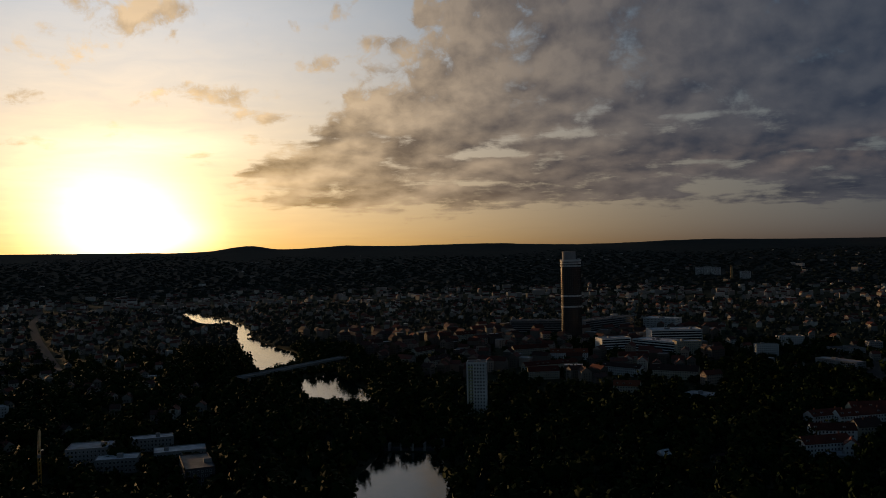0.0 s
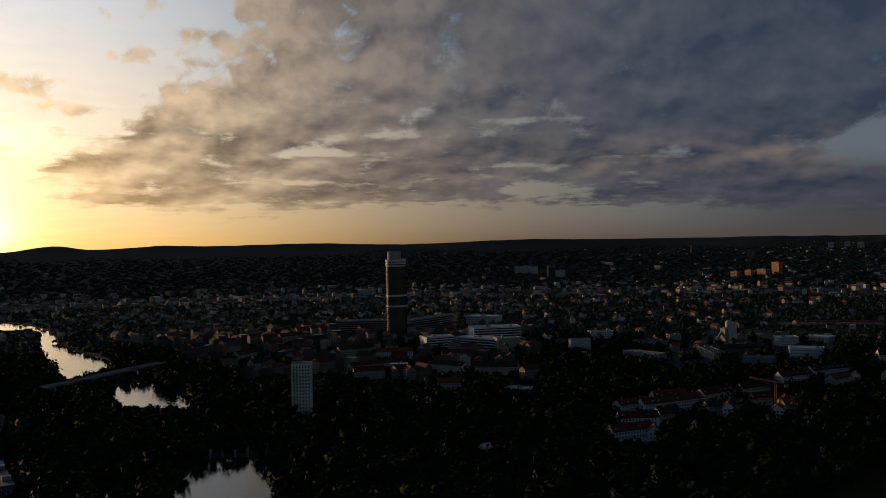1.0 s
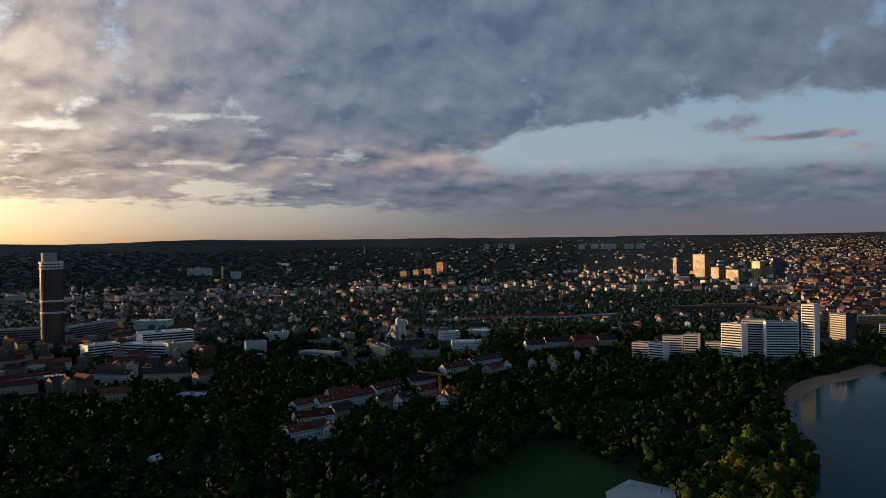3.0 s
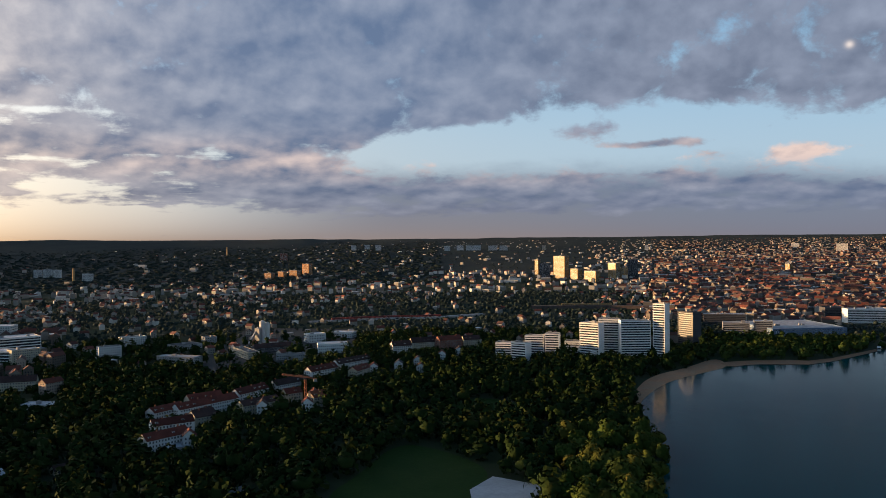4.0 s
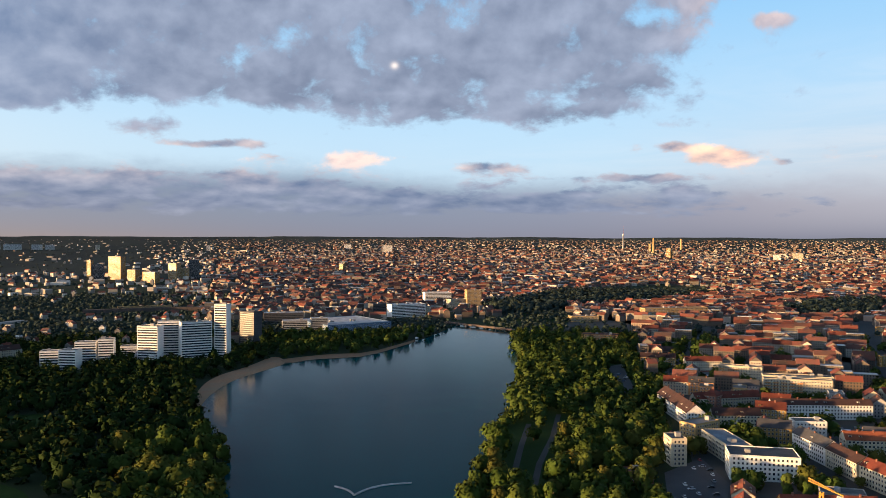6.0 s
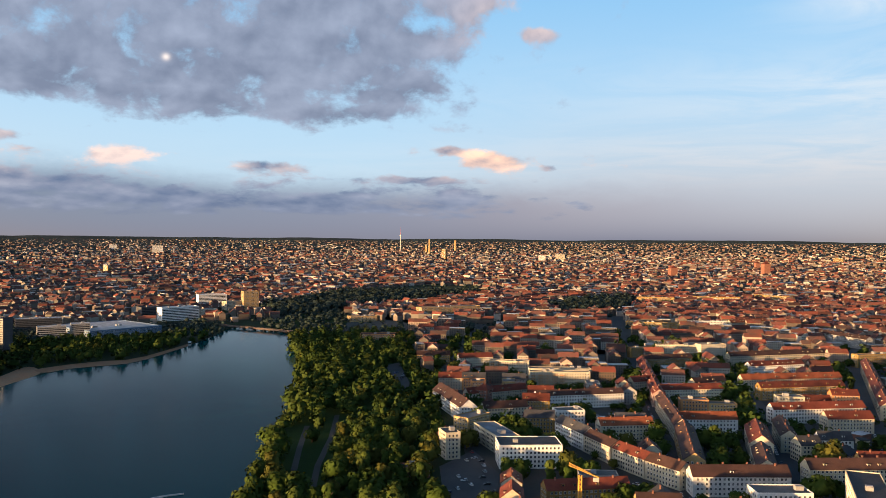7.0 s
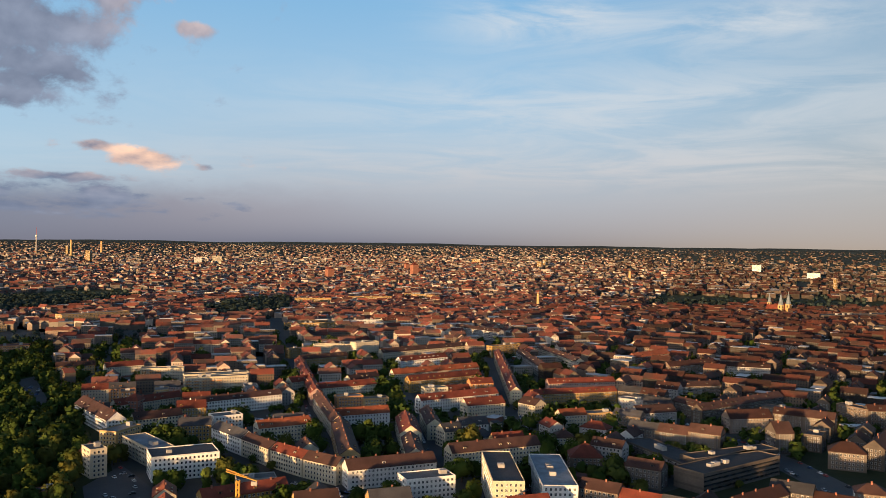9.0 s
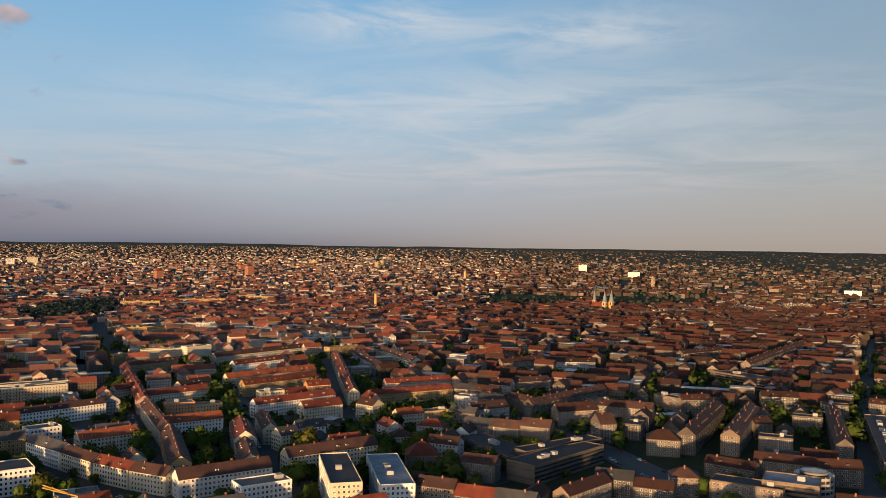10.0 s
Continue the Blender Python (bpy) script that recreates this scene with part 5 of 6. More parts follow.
# ---- the town behind, block by block ----
WATERS = (LAKE, POND_UP, POND_MID, POND_LOW, CREEK, BEACH, SPIT)
GREENS = (PARK_RIGHT, PARK_FAR, PARK_TOWN, PARK_CHURCH, MEADOW, GLADE, COURT)
STREETS = ((STREET_MAIN, 10), (STREET_TREES, 8), (STREET_THIRD, 9), (STREET_FRONT, 7), (STREET_RIGHT, 9), (STREET_LEFT, 8), (STREET_SQUARE, 14), (LAKE_ROAD, 8), (RAIL, 12), (VIADUCT, 12), (RAIL_WEST, 10))
BOX = [(min(p[0] for p in q), min(p[1] for p in q), max(p[0] for p in q), max(p[1] for p in q), q) for q in WATERS + GREENS]


def within(x, y, polys):
    return any(inside(x, y, q) for a, b_, c, d, q in BOX if a <= x <= c and b_ <= y <= d and any(q is r for r in polys))


def on_street(x, y, gap=0.0):
    return any(near_line(x, y, ln, w + gap) for ln, w in STREETS)


def azimuth(x, y):
    return math.degrees(math.atan2(x, y))


rng = random.Random(21)
plots = []
for turn, lo, hi in ((0.0, 84, 119), (-52.0, 119, 168)):
    c, s_ = math.cos(radians(turn)), math.sin(radians(turn))
    for iu in range(-4, 34):
        for iv in range(-36, 36):
            u0, v0 = iu * 106.0, iv * 106.0 + (iu % 3) * 17
            for kind in range(4):
                # front, back and the two sides of a block round its court
                n = 4 if kind < 2 else 3
                for k in range(n):
                    ln = (90.0 / n if kind < 2 else 18.0)
                    if kind == 0:
                        u, v, ang = u0, v0 + 90 - k * ln, -90
                    elif kind == 1:
                        u, v, ang = u0 + 68, v0 + 90 - k * ln, -90
                    else:
                        u, v, ang = u0 + 13 + k * ln, v0 + (13 if kind == 3 else 90), 0
                        if kind == 2:
                            v -= 12.0
                        else:
                            v -= 13.0
                    if rng.random() < 0.10:
                        continue
                    x, y = u * c - v * s_, u * s_ + v * c
                    a = radians(ang + turn)
                    cx, cy = x + math.cos(a) * ln / 2 - math.sin(a) * 6, y + math.sin(a) * ln / 2 + math.cos(a) * 6
                    d = math.hypot(cx, cy)
                    # unseen rows nearer than 395 m are added to cast shade on the town
                    if not ((430 < d < 2150 or 150 < d < 395 and azimuth(cx, cy) > 100) and lo <= azimuth(cx, cy) < hi):
                        continue
                    plots.append((d, x, y, cx, cy, ln, ang + turn))
plots.sort()
town = Shape()
shade_tinted_town = Shape()
made = 0
WALLS = ["white", "cream", "cream", "yellow", "ochre", "pink", "grey", "white", "orange", "cream"]
ROOFS = ["red", "red", "brown", "brown", "orange", "red", "slate"]
# duller choices for the same side, its shade put into the colours
DULL = ["grey", "ochre", "pink", "cream", "brick"]
DARK = ["brown", "red", "brown", "slate", "red"]
FAR = []


FIRST = list(TAKEN)


def hides(x, y, reach=(16, 30, 44)):
    """Whether one of the houses placed one by one stands close behind a place, as seen from the middle of the lake's end."""
    d = math.hypot(x, y)
    for r in reach:
        px, py = x * (d + r) / d, y * (d + r) / d
        for cx, cy, hl, hd, c, s_ in FIRST:
            if abs(px - cx) < 60 and abs(py - cy) < 60 and abs((px - cx) * c + (py - cy) * s_) < hl and abs((py - cy) * c - (px - cx) * s_) < hd + 2:
                return True
    return False


def clear_plot(x, y, ln, ang, gap):
    a = radians(ang)
    for fu in (0.08, 0.5, 0.92):
        for fv in (1.5, 10.5):
            px, py = x + math.cos(a) * ln * fu - math.sin(a) * fv, y + math.sin(a) * ln * fu + math.cos(a) * fv
            if not free(px, py, gap) or within(px, py, WATERS + GREENS) or on_street(px, py) or inside(px, py, PLAZA) or inside(px, py, CARPARK):
                return False
    return True


def plain_house(s, x, y, ln, dp, ang, h, pitched=True, z=0.0, k=1.0, panes=False, cheap=False):
    """A house of the far town: walls, roof and, where they can be made out, its windows."""
    n = len(s.v)
    if cheap and pitched:
        s.box(0, 0, -1.0, ln, dp, h, 0)
        m, e = len(s.v), h + dp * 0.36
        s.v.extend([(-.3, -.4, h - .2), (ln + .3, -.4, h - .2), (ln + .3, dp / 2, e), (-.3, dp / 2, e), (ln + .3, dp + .4, h - .2), (-.3, dp + .4, h - .2), (0, 0, h), (0, dp, h), (0, dp / 2, e - .1), (ln, 0, h), (ln, dp, h), (ln, dp / 2, e - .1)])
        s.f.extend([(m, m + 1, m + 2, m + 3), (m + 3, m + 2, m + 4, m + 5), (m + 6, m + 8, m + 7), (m + 9, m + 10, m + 11)])
        s.m.extend([1, 1, 0, 0])
    elif pitched:
        s.box(0, 0, -1.0, ln, dp, h, 0)
        s.gable(0, 0, ln, dp, h, dp * 0.36, 0.4, 0.25, 1)
        m = len(s.v)
        s.v.extend([(0, 0, h), (0, dp, h), (0, dp / 2, h + dp * 0.36), (ln, 0, h), (ln, dp, h), (ln, dp / 2, h + dp * 0.36)])
        s.f.extend([(m, m + 2, m + 1), (m + 3, m + 4, m + 5)])
        s.m.extend([0, 0])
        if panes or rng.random() < 0.5:
            cx = rng.uniform(0.2, 0.8) * ln
            s.box(cx, dp * 0.4, h + dp * 0.28, cx + 1, dp * 0.4 + 0.7, h + dp * 0.36 + 1.2, 1)
    else:
        s.box(0, 0, -1.0, ln, dp, h, 0)
        s.box(0.3, 0.3, h, ln - 0.3, dp - 0.3, h + 0.3, 2)
    if panes:
        for f in range(int(h / 2.75)):
            for p, d_, l_ in (((0, 0), Vector((1, 0, 0)), ln), ((0, dp), Vector((0, -1, 0)), dp), ((ln, 0), Vector((0, 1, 0)), dp)):
                nn = max(1, int((l_ - 1.2) / 2.6))
                o = Vector((d_.y, -d_.x, 0))
                a0 = (l_ - (nn - 1) * 2.6) / 2
                for i in range(nn):
                    q = Vector((*p, 1.25 + f * 2.75)) + d_ * (a0 + i * 2.6 - 0.55) + o * 0.05
                    s.face([tuple(q), tuple(q + d_ * 1.1), tuple(q + d_ * 1.1 + Vector((0, 0, 1.35))), tuple(q + Vector((0, 0, 1.35)))], 3)
    a = radians(ang)
    c, s_ = math.cos(a) * k, math.sin(a) * k
    for i in range(n, len(s.v)):
        px, py, pz = s.v[i]
        s.v[i] = (x + px * c - py * s_, y + px * s_ + py * c, z + pz * k)


for d, x, y, cx, cy, ln, ang in plots:
    if hides(cx, cy) or not clear_plot(x, y, ln, ang, 1.5):
        continue
    fl = rng.choice((4, 4, 4, 5, 3) if d < 1300 else (4, 5, 3, 4))
    flat = rng.random() < (0.24 if d < 1600 else 0.16)
    if made < 160 and d > 430:
        building(x, y, ln, 12, ang, fl, rng.choice(DULL if azimuth(cx, cy) > 122 else WALLS), "flatgrey" if flat else rng.choice(DARK if azimuth(cx, cy) > 122 else ROOFS), "flat" if flat else "gable", fine=0, dormers=0.25, group="terraces round the courts")
        made += 1
    else:
        plain_house(shade_tinted_town if azimuth(cx, cy) > 112 + rng.random() * 14 else town, x, y, ln, 12, ang, fl * 2.75 + rng.uniform(0, 2), not flat, panes=430 < d < 1450)
        FAR.append((cx, cy, ln / 2, 7, ang))
tagged(new("town_houses", town.mesh("town_houses", "far_walls", "far_roofs", "far_flat", "glass_dark")), "close-set red-roofed town houses with pale fronts", "houses", kind="stuff")

tagged(new("old_quarter", shade_tinted_town.mesh("old_quarter", "shade_tinted_walls", "shade_tinted_roofs", "far_flat", "glass_dark")), "crowded houses in shade-darkened wall and roof colours, some rows unseen", "houses", kind="stuff")

# low sheds and garages in the courts
sheds = 0
for i in range(2600):
    az, d = rng.uniform(86, 150), 460 + 760 * rng.random()
    x, y = d * math.sin(radians(az)), d * math.cos(radians(az))
    if sheds >= 105 or not free(x, y, 7) or within(x, y, WATERS + GREENS) or on_street(x, y, 3) or inside(x, y, PLAZA) or not inside(x, y, TOWN) or hides(x, y, (10,)):
        continue
    w, dp, h = rng.uniform(6, 16), rng.uniform(5, 9), rng.uniform(2.6, 4.5)
    t_ = thing("shed", "low flat-roofed court shed or garage", "shed", x, y, rng.choice((0, 90, -52, 38)), group="sheds in the courts")
    TAKEN.append((x, y, w / 2, dp / 2, 1, 0))
    s = Shape()
    s.box(-w / 2, -dp / 2, -0.2, w / 2, dp / 2, h)
    part("wall", s, "render_" + rng.choice(("white", "grey", "cream", "brick")), t_)
    s = Shape()
    s.box(-w / 2 - 0.25, -dp / 2 - 0.25, h, w / 2 + 0.25, dp / 2 + 0.25, h + 0.3, bottom=True)
    part("roof", s, "roof_" + rng.choice(("flatgrey", "flatgrey", "slate", "white", "red")), t_)
    sheds += 1


# ---- parked cars ----
def car(colour):
    """A parked car: body, glazed cabin, four wheels."""
    t_ = thing("car", f"parked {colour} hatchback car at the kerb", "car", 0, 0, 0, 0.16, "parked cars")
    s = Shape()
    low, high = [(-2.1, 0.25), (2.1, 0.25), (2.15, 0.6), (1.1, 0.85), (-2.0, 0.95), (-2.15, 0.55)], 0.85
    for sy in (-1, 1):
        s.face([(px, sy * 0.86, pz) for px, pz in (low if sy < 0 else low[::-1])])
    for (x0, z0), (x1, z1) in zip(low, low[1:] + low[:1]):
        s.face([(x0, 0.86, z0), (x1, 0.86, z1), (x1, -0.86, z1), (x0, -0.86, z0)])
    part("body", s, "paint_" + colour, t_)
    s = Shape()
    s.v.extend([(-1.9, -0.8, 0.9), (1.0, -0.8, 0.85), (1.0, 0.8, 0.85), (-1.9, 0.8, 0.9), (-1.5, -0.66, 1.42), (0.3, -0.66, 1.42), (0.3, 0.66, 1.42), (-1.5, 0.66, 1.42)])
    s.f.extend([(0, 1, 5, 4), (1, 2, 6, 5), (2, 3, 7, 6), (3, 0, 4, 7)])
    s.m.extend([0] * 4)
    part("cabin", s, "glass_dark", t_)
    s = Shape()
    s.box(-1.5, -0.66, 1.42, 0.3, 0.66, 1.47)
    part("roof", s, "paint_" + colour, t_)
    w = Shape()
    ring = [(0.32 * math.cos(i * 0.628), 0.32 * math.sin(i * 0.628)) for i in range(10)]
    for sy in (-0.1, 0.1):
        w.face([(px, sy, pz) for px, pz in (ring if sy < 0 else ring[::-1])])
    for (x0, z0), (x1, z1) in zip(ring, ring[1:] + ring[:1]):
        w.face([(x0, 0.1, z0), (x0, -0.1, z0), (x1, -0.1, z1), (x1, 0.1, z1)])
    wm = w.mesh("wheel", "tyre")
    for px, py in ((-1.35, -0.8), (-1.35, 0.8), (1.35, -0.8), (1.35, 0.8)):
        part("wheel", wm, "", t_).location = (px, py, 0.3)
    return t_


material("tyre", (0.02, 0.02, 0.02), rough=0.9)
CARS = []
for nm, c in (("white", (0.62, 0.62, 0.62)), ("silver", (0.34, 0.35, 0.37)), ("black", (0.02, 0.02, 0.022)), ("blue", (0.04, 0.08, 0.2)), ("red", (0.32, 0.03, 0.025))):
    material("paint_" + nm, c, tuple(v * 0.9 for v in c), rough=0.35, spread=0.1, bump=0, spec=0.5)
    CARS.append(nm)
placed = {}


def park(x, y, angle):
    nm = rng.choice(CARS + ["silver", "white", "black"])
    if nm not in placed:
        placed[nm] = car(nm)
        placed[nm].matrix_basis = pose(x, y, 0.14, 0, 0, angle)
    else:
        copy_thing(placed[nm], pose(x, y, 0.14, 0, 0, angle))


for line, wd in ((STREET_MAIN, 17), (STREET_TREES, 14), (STREET_THIRD, 16), (STREET_FRONT, 12), (STREET_SQUARE, 22)):
    for (x0, y0), (x1, y1) in zip(line, line[1:]):
        ln = math.hypot(x1 - x0, y1 - y0)
        ux, uy = (x1 - x0) / ln, (y1 - y0) / ln
        for side in (-1, 1):
            q = 3.0
            while q < ln - 3 and len(placed) < 99:
                x, y = x0 + ux * q - uy * side * (wd / 2 - 1.6), y0 + uy * q + ux * side * (wd / 2 - 1.6)
                if math.hypot(x, y) < 760 and rng.random() < 0.55 and free(x, y, 1.5):
                    park(x, y, math.degrees(math.atan2(uy, ux)) + (0 if side < 0 else 180))
                q += 6.2
cx, cy = sum(p[0] for p in CARPARK) / 4, sum(p[1] for p in CARPARK) / 4
for i in range(-4, 5):
    for j in (-1, 1):
        if rng.random() < 0.75 and inside(cx + i * 5.5, cy + j * 5, CARPARK):
            park(cx + i * 5.5, cy + j * 5, 90 + rng.uniform(-4, 4))
for i in range(14):
    x, y = cx, cy
    for _ in range(20):
        x, y = rng.uniform(min(p[0] for p in PLAZA), max(p[0] for p in PLAZA)), rng.uniform(min(p[1] for p in PLAZA), max(p[1] for p in PLAZA))
        if inside(x, y, PLAZA) and free(x, y, 3) and math.hypot(x, y) > 470:
            park(x, y, rng.choice((20, 110)))
            TAKEN.append((x, y, 3, 3, 1, 0))
            break

# the town and the suburbs further out
far = Shape()
suburb = Shape()
# far houses that carry the shade in their wall and roof colours
shade_tinted_far = Shape()


def riverside(x, y):
    """Whether a place lies in the wood along the river."""
    return azimuth(x, y) < 12 and any(math.hypot(x - px, y - py) < 95 for q in (POND_UP, POND_MID, CREEK) for px, py in q)


def density(x, y):
    """How thickly houses stand at a place of the plan: nearest to the old town the most."""
    d, az = math.hypot(x, y), azimuth(x, y)
    n_ = noise.noise((x / 420, y / 420, 3.0)) * 0.5 + 0.5
    if az > 52 and d > 1480:
        town_ = 0.95 if d < 6000 else max(0.35, 0.95 - (d - 6000) / 8000)
        if az > 118 and d > 2400:
            town_ *= max(0.45 if d < 5500 else 0.22, 1 - (az - 118) / 30)
        if az < 62:
            town_ *= (az - 52) / 10 * 0.8 + 0.2
        return town_ * (0.62 + 0.5 * n_)
    if az > 84:
        return 0.75
    if az <= 60 and d > 1450:
        w = min(1.0, max(0.0, (az - 18) / 30))
        east = 0.10 * n_ + (0.13 if 2200 < d < 3600 else 0.0)
        west = 0.26 * n_ + (0.14 if d < 2600 else 0.0) if d < 2900 else 0.03 * n_ * n_
        return east * w + west * (1 - w)
    if riverside(x, y):
        return 0.0
    if -14 < az <= 18 and 880 < d <= 1450:
        return 0.6
    if 18 < az <= 60 and 1000 < d <= 2000:
        return 0.17 * n_
    if az <= -14 and 700 < d <= 1450:
        return 0.35 * n_
    return 0.0


def water_behind(x, y, reach=(15, 35, 60, 90, 120)):
    """Whether the river lies close behind a place, where it is to be seen."""
    d, az = math.hypot(x, y), azimuth(x, y)
    return az < 12 and any(within(x * (d + r) / d, y * (d + r) / d, (POND_UP, POND_MID, POND_LOW, CREEK)) for r in reach)


def scatter(r0, r1, cell, most):
    """Places in rings round the eye, cell by cell, within the part of the land that is seen."""
    r, first = r0, cell
    while r < r1:
        n = int(math.radians(196) * r / cell)
        for i in range(n):
            az = -36 + 196 * (i + rng.random()) / n
            rr = r + rng.random() * cell
            yield rr * math.sin(radians(az)), rr * math.cos(radians(az)), rr
        r += cell
        if most:
            cell = first * (r / r0) ** most


for x, y, d in scatter(700, 2160, 24, 0.0):
    if azimuth(x, y) > 84 and d < 1480 and (d < 1480 and inside(x, y, TOWN)):
        continue
    if rng.random() > density(x, y) or within(x, y, WATERS + GREENS) or on_street(x, y, 6) or not free(x, y, 12) or hides(x, y, (14, 28)):
        continue
    city = azimuth(x, y) > 56 or d < 1450 and -14 < azimuth(x, y) < 18
    ln, dp = (rng.uniform(10, 22), rng.uniform(9, 12)) if city else (rng.uniform(8, 13), rng.uniform(7.5, 9))
    h = rng.uniform(8, 14) if city else rng.choice((4.5, 5.5, 6.5, 8))
    if water_behind(x, y):
        continue
    ang = rng.choice((0, 90)) + rng.uniform(-12, 12) + (int(x / 300) * 37 + int(y / 300) * 53) % 90
    plain_house((shade_tinted_far if azimuth(x, y) > 112 + rng.random() * 14 else far) if city else suburb, x, y, ln, dp, ang, h, rng.random() > (0.2 if city else 0.1), panes=d < 1350)
    FAR.append((x, y, ln / 2 + 2, dp / 2 + 3, ang))
for x, y, d in scatter(2160, 40000, 24, 0.97):
    if rng.random() > density(x, y) or (d < 2600 and within(x, y, WATERS + GREENS)):
        continue
    big = (d / 2160) ** 0.16
    rural = azimuth(x, y) < 56
    if rural:
        big *= 0.75
    ln, dp = rng.uniform(11, 30) * big, rng.uniform(10, 14) * big
    h = rng.choice((5, 6, 7, 8, 9, 11, 13))
    flat = rng.random() < (0.25 if d < 5000 else 0.45)
    if rng.random() < (0.05 if d < 4000 else 0.12):
        ln, dp, h, flat = ln * 1.8, dp * 2.2, h * 1.1, True
    px, py, pz, k = spot(x, y)
    ang = rng.choice((0, 90)) + rng.uniform(-15, 15) + (int(x / 500) * 37 + int(y / 500) * 53) % 90
    plain_house(suburb if rural else shade_tinted_far if azimuth(x, y) > 112 + rng.random() * 16 else far, px, py, ln, dp, ang, h, not flat, pz, k, cheap=True)
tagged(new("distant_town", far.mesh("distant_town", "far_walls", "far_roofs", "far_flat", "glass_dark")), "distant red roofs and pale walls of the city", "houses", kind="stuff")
tagged(new("southern_town", shade_tinted_far.mesh("southern_town", "shade_tinted_walls", "shade_tinted_roofs", "far_flat", "glass_dark")), "distant houses in shade-darkened colours among trees of the southern town", "houses", kind="stuff")
tagged(new("garden_suburb", suburb.mesh("garden_suburb", "suburb_walls", "far_roofs", "far_flat", "glass_dark")), "small white-gabled houses scattered among garden trees", "houses", kind="stuff")

# ---- trees ----
def crown_shape(seed, radius, height, leaves, size, tall, sub):
    """Corners and faces of one crown: a lumpy core and many small tufts of leaves round several limbs."""
    r = random.Random(seed)
    lobes = []
    for i in range(9 if not tall else 6):
        a, q = r.uniform(0, 6.283), r.random() ** 0.6
        zf = r.uniform(0.22, 0.86)
        spread = radius * (0.62 if not tall else 0.25) * math.sin(math.pi * min(0.95, zf * 0.8 + 0.15))
        lobes.append((Vector((math.cos(a) * q * spread, math.sin(a) * q * spread, zf * height)), radius * r.uniform(0.38, 0.58) * (1.0 if not tall else 1.3)))
    vs, quads, turned = [], [], []
    bm = bmesh.new()
    bmesh.ops.create_icosphere(bm, subdivisions=sub, radius=1.0)
    bm.verts.ensure_lookup_table()
    tris = [tuple(v.index for v in f.verts) for f in bm.faces]
    core = []
    for v in bm.verts:
        p = v.co
        f = 0.62 + 0.30 * noise.noise(p * 1.9 + Vector((seed * 3.1, 0, 0)))
        core.append((p.x * radius * f, p.y * radius * f, height * 0.53 + p.z * height * 0.46 * f))
    bm.free()
    for i in range(leaves):
        c, lr = lobes[i % len(lobes)]
        n = Vector((r.gauss(0, 1), r.gauss(0, 1), r.gauss(0.25, 1))).normalized()
        p = c + Vector((n.x * lr, n.y * lr, n.z * lr * 0.95)) * r.uniform(0.78, 1.12)
        whole = Vector((p.x / radius, p.y / radius, (p.z - height * 0.45) / (height * 0.5)))
        turned.extend([tuple((n * 0.45 + whole.normalized() * 0.75 + Vector((r.gauss(0, 0.06), r.gauss(0, 0.06), r.gauss(0, 0.06)))).normalized())] * 4)
        n = (n + Vector((r.gauss(0, 0.3), r.gauss(0, 0.3), r.gauss(0.15, 0.3)))).normalized()
        t1 = n.orthogonal().normalized()
        t1.rotate(Matrix.Rotation(r.uniform(0, 6.283), 3, n))
        t2 = n.cross(t1)
        e = size * r.uniform(0.6, 1.25)
        k = len(core) + len(vs)
        bend = n * e * 0.25
        vs.extend([p - t1 * e - t2 * e * 0.6 - bend, p + t1 * e * 0.9 - t2 * e * 0.7, p + t1 * e + t2 * e * 0.6 - bend, p - t1 * e * 0.8 + t2 * e * 0.8])
        quads.append((k, k + 1, k + 2, k + 3))
    mid_ = Vector((0, 0, height * 0.5))
    turned = [tuple((Vector(v) - mid_).normalized()) for v in core] + turned
    return core + [tuple(v) for v in vs], tris, quads, turned


def crown_mesh(name, data, mat):
    me = bpy.data.meshes.new(name)
    me.from_pydata(data[0], [], data[1] + data[2])
    me.polygons.foreach_set("use_smooth", [True] * (len(data[1]) + len(data[2])))
    me.materials.append(MATS[mat])
    me.update()
    me.normals_split_custom_set_from_vertices(data[3])
    return me


def trunk_shape(height, radius):
    s = Shape()
    s.tube(0, 0, -0.3, height * 0.35, radius, radius * 0.7, n=8, cap=False)
    s.tube(0, 0, height * 0.35, height * 0.75, radius * 0.7, radius * 0.2, n=8)
    for i in range(5):
        a = i * 1.257 + 0.4
        s.beam((0, 0, height * (0.25 + 0.06 * i)), (math.cos(a) * height * 0.2, math.sin(a) * height * 0.2, height * (0.45 + 0.06 * i)), radius * 0.5)
    return s


NEARTREES = []
for i, (rad, hgt, tall) in enumerate(((7.4, 12, False), (6.4, 10.5, False), (8.6, 14, False), (5.0, 8, False), (3.2, 16, True), (7.0, 13, False))):
    word = ("broad round-crowned", "rounded", "tall spreading", "small bushy", "slim poplar-like", "full-crowned")[i]
    NEARTREES.append((crown_mesh("crown", crown_shape(i + 1, rad, hgt, 500, 0.8, tall, 2), "leaves"), trunk_shape(hgt, 0.38).mesh("trunk", "bark"), word, rad))
MIDTREES = [crown_shape(i + 30, rad, hgt, 88, 1.28, tall, 1) for i, (rad, hgt, tall) in enumerate(((7.8, 12, False), (6.6, 10.5, False), (9.0, 13.5, False), (5.4, 8, False), (3.4, 15, True)))]
FARTREES = [crown_shape(i + 60, rad, hgt, 4, 2.6, False, 1) for i, (rad, hgt) in enumerate(((7.0, 10), (8.5, 12), (6.0, 8.5)))]


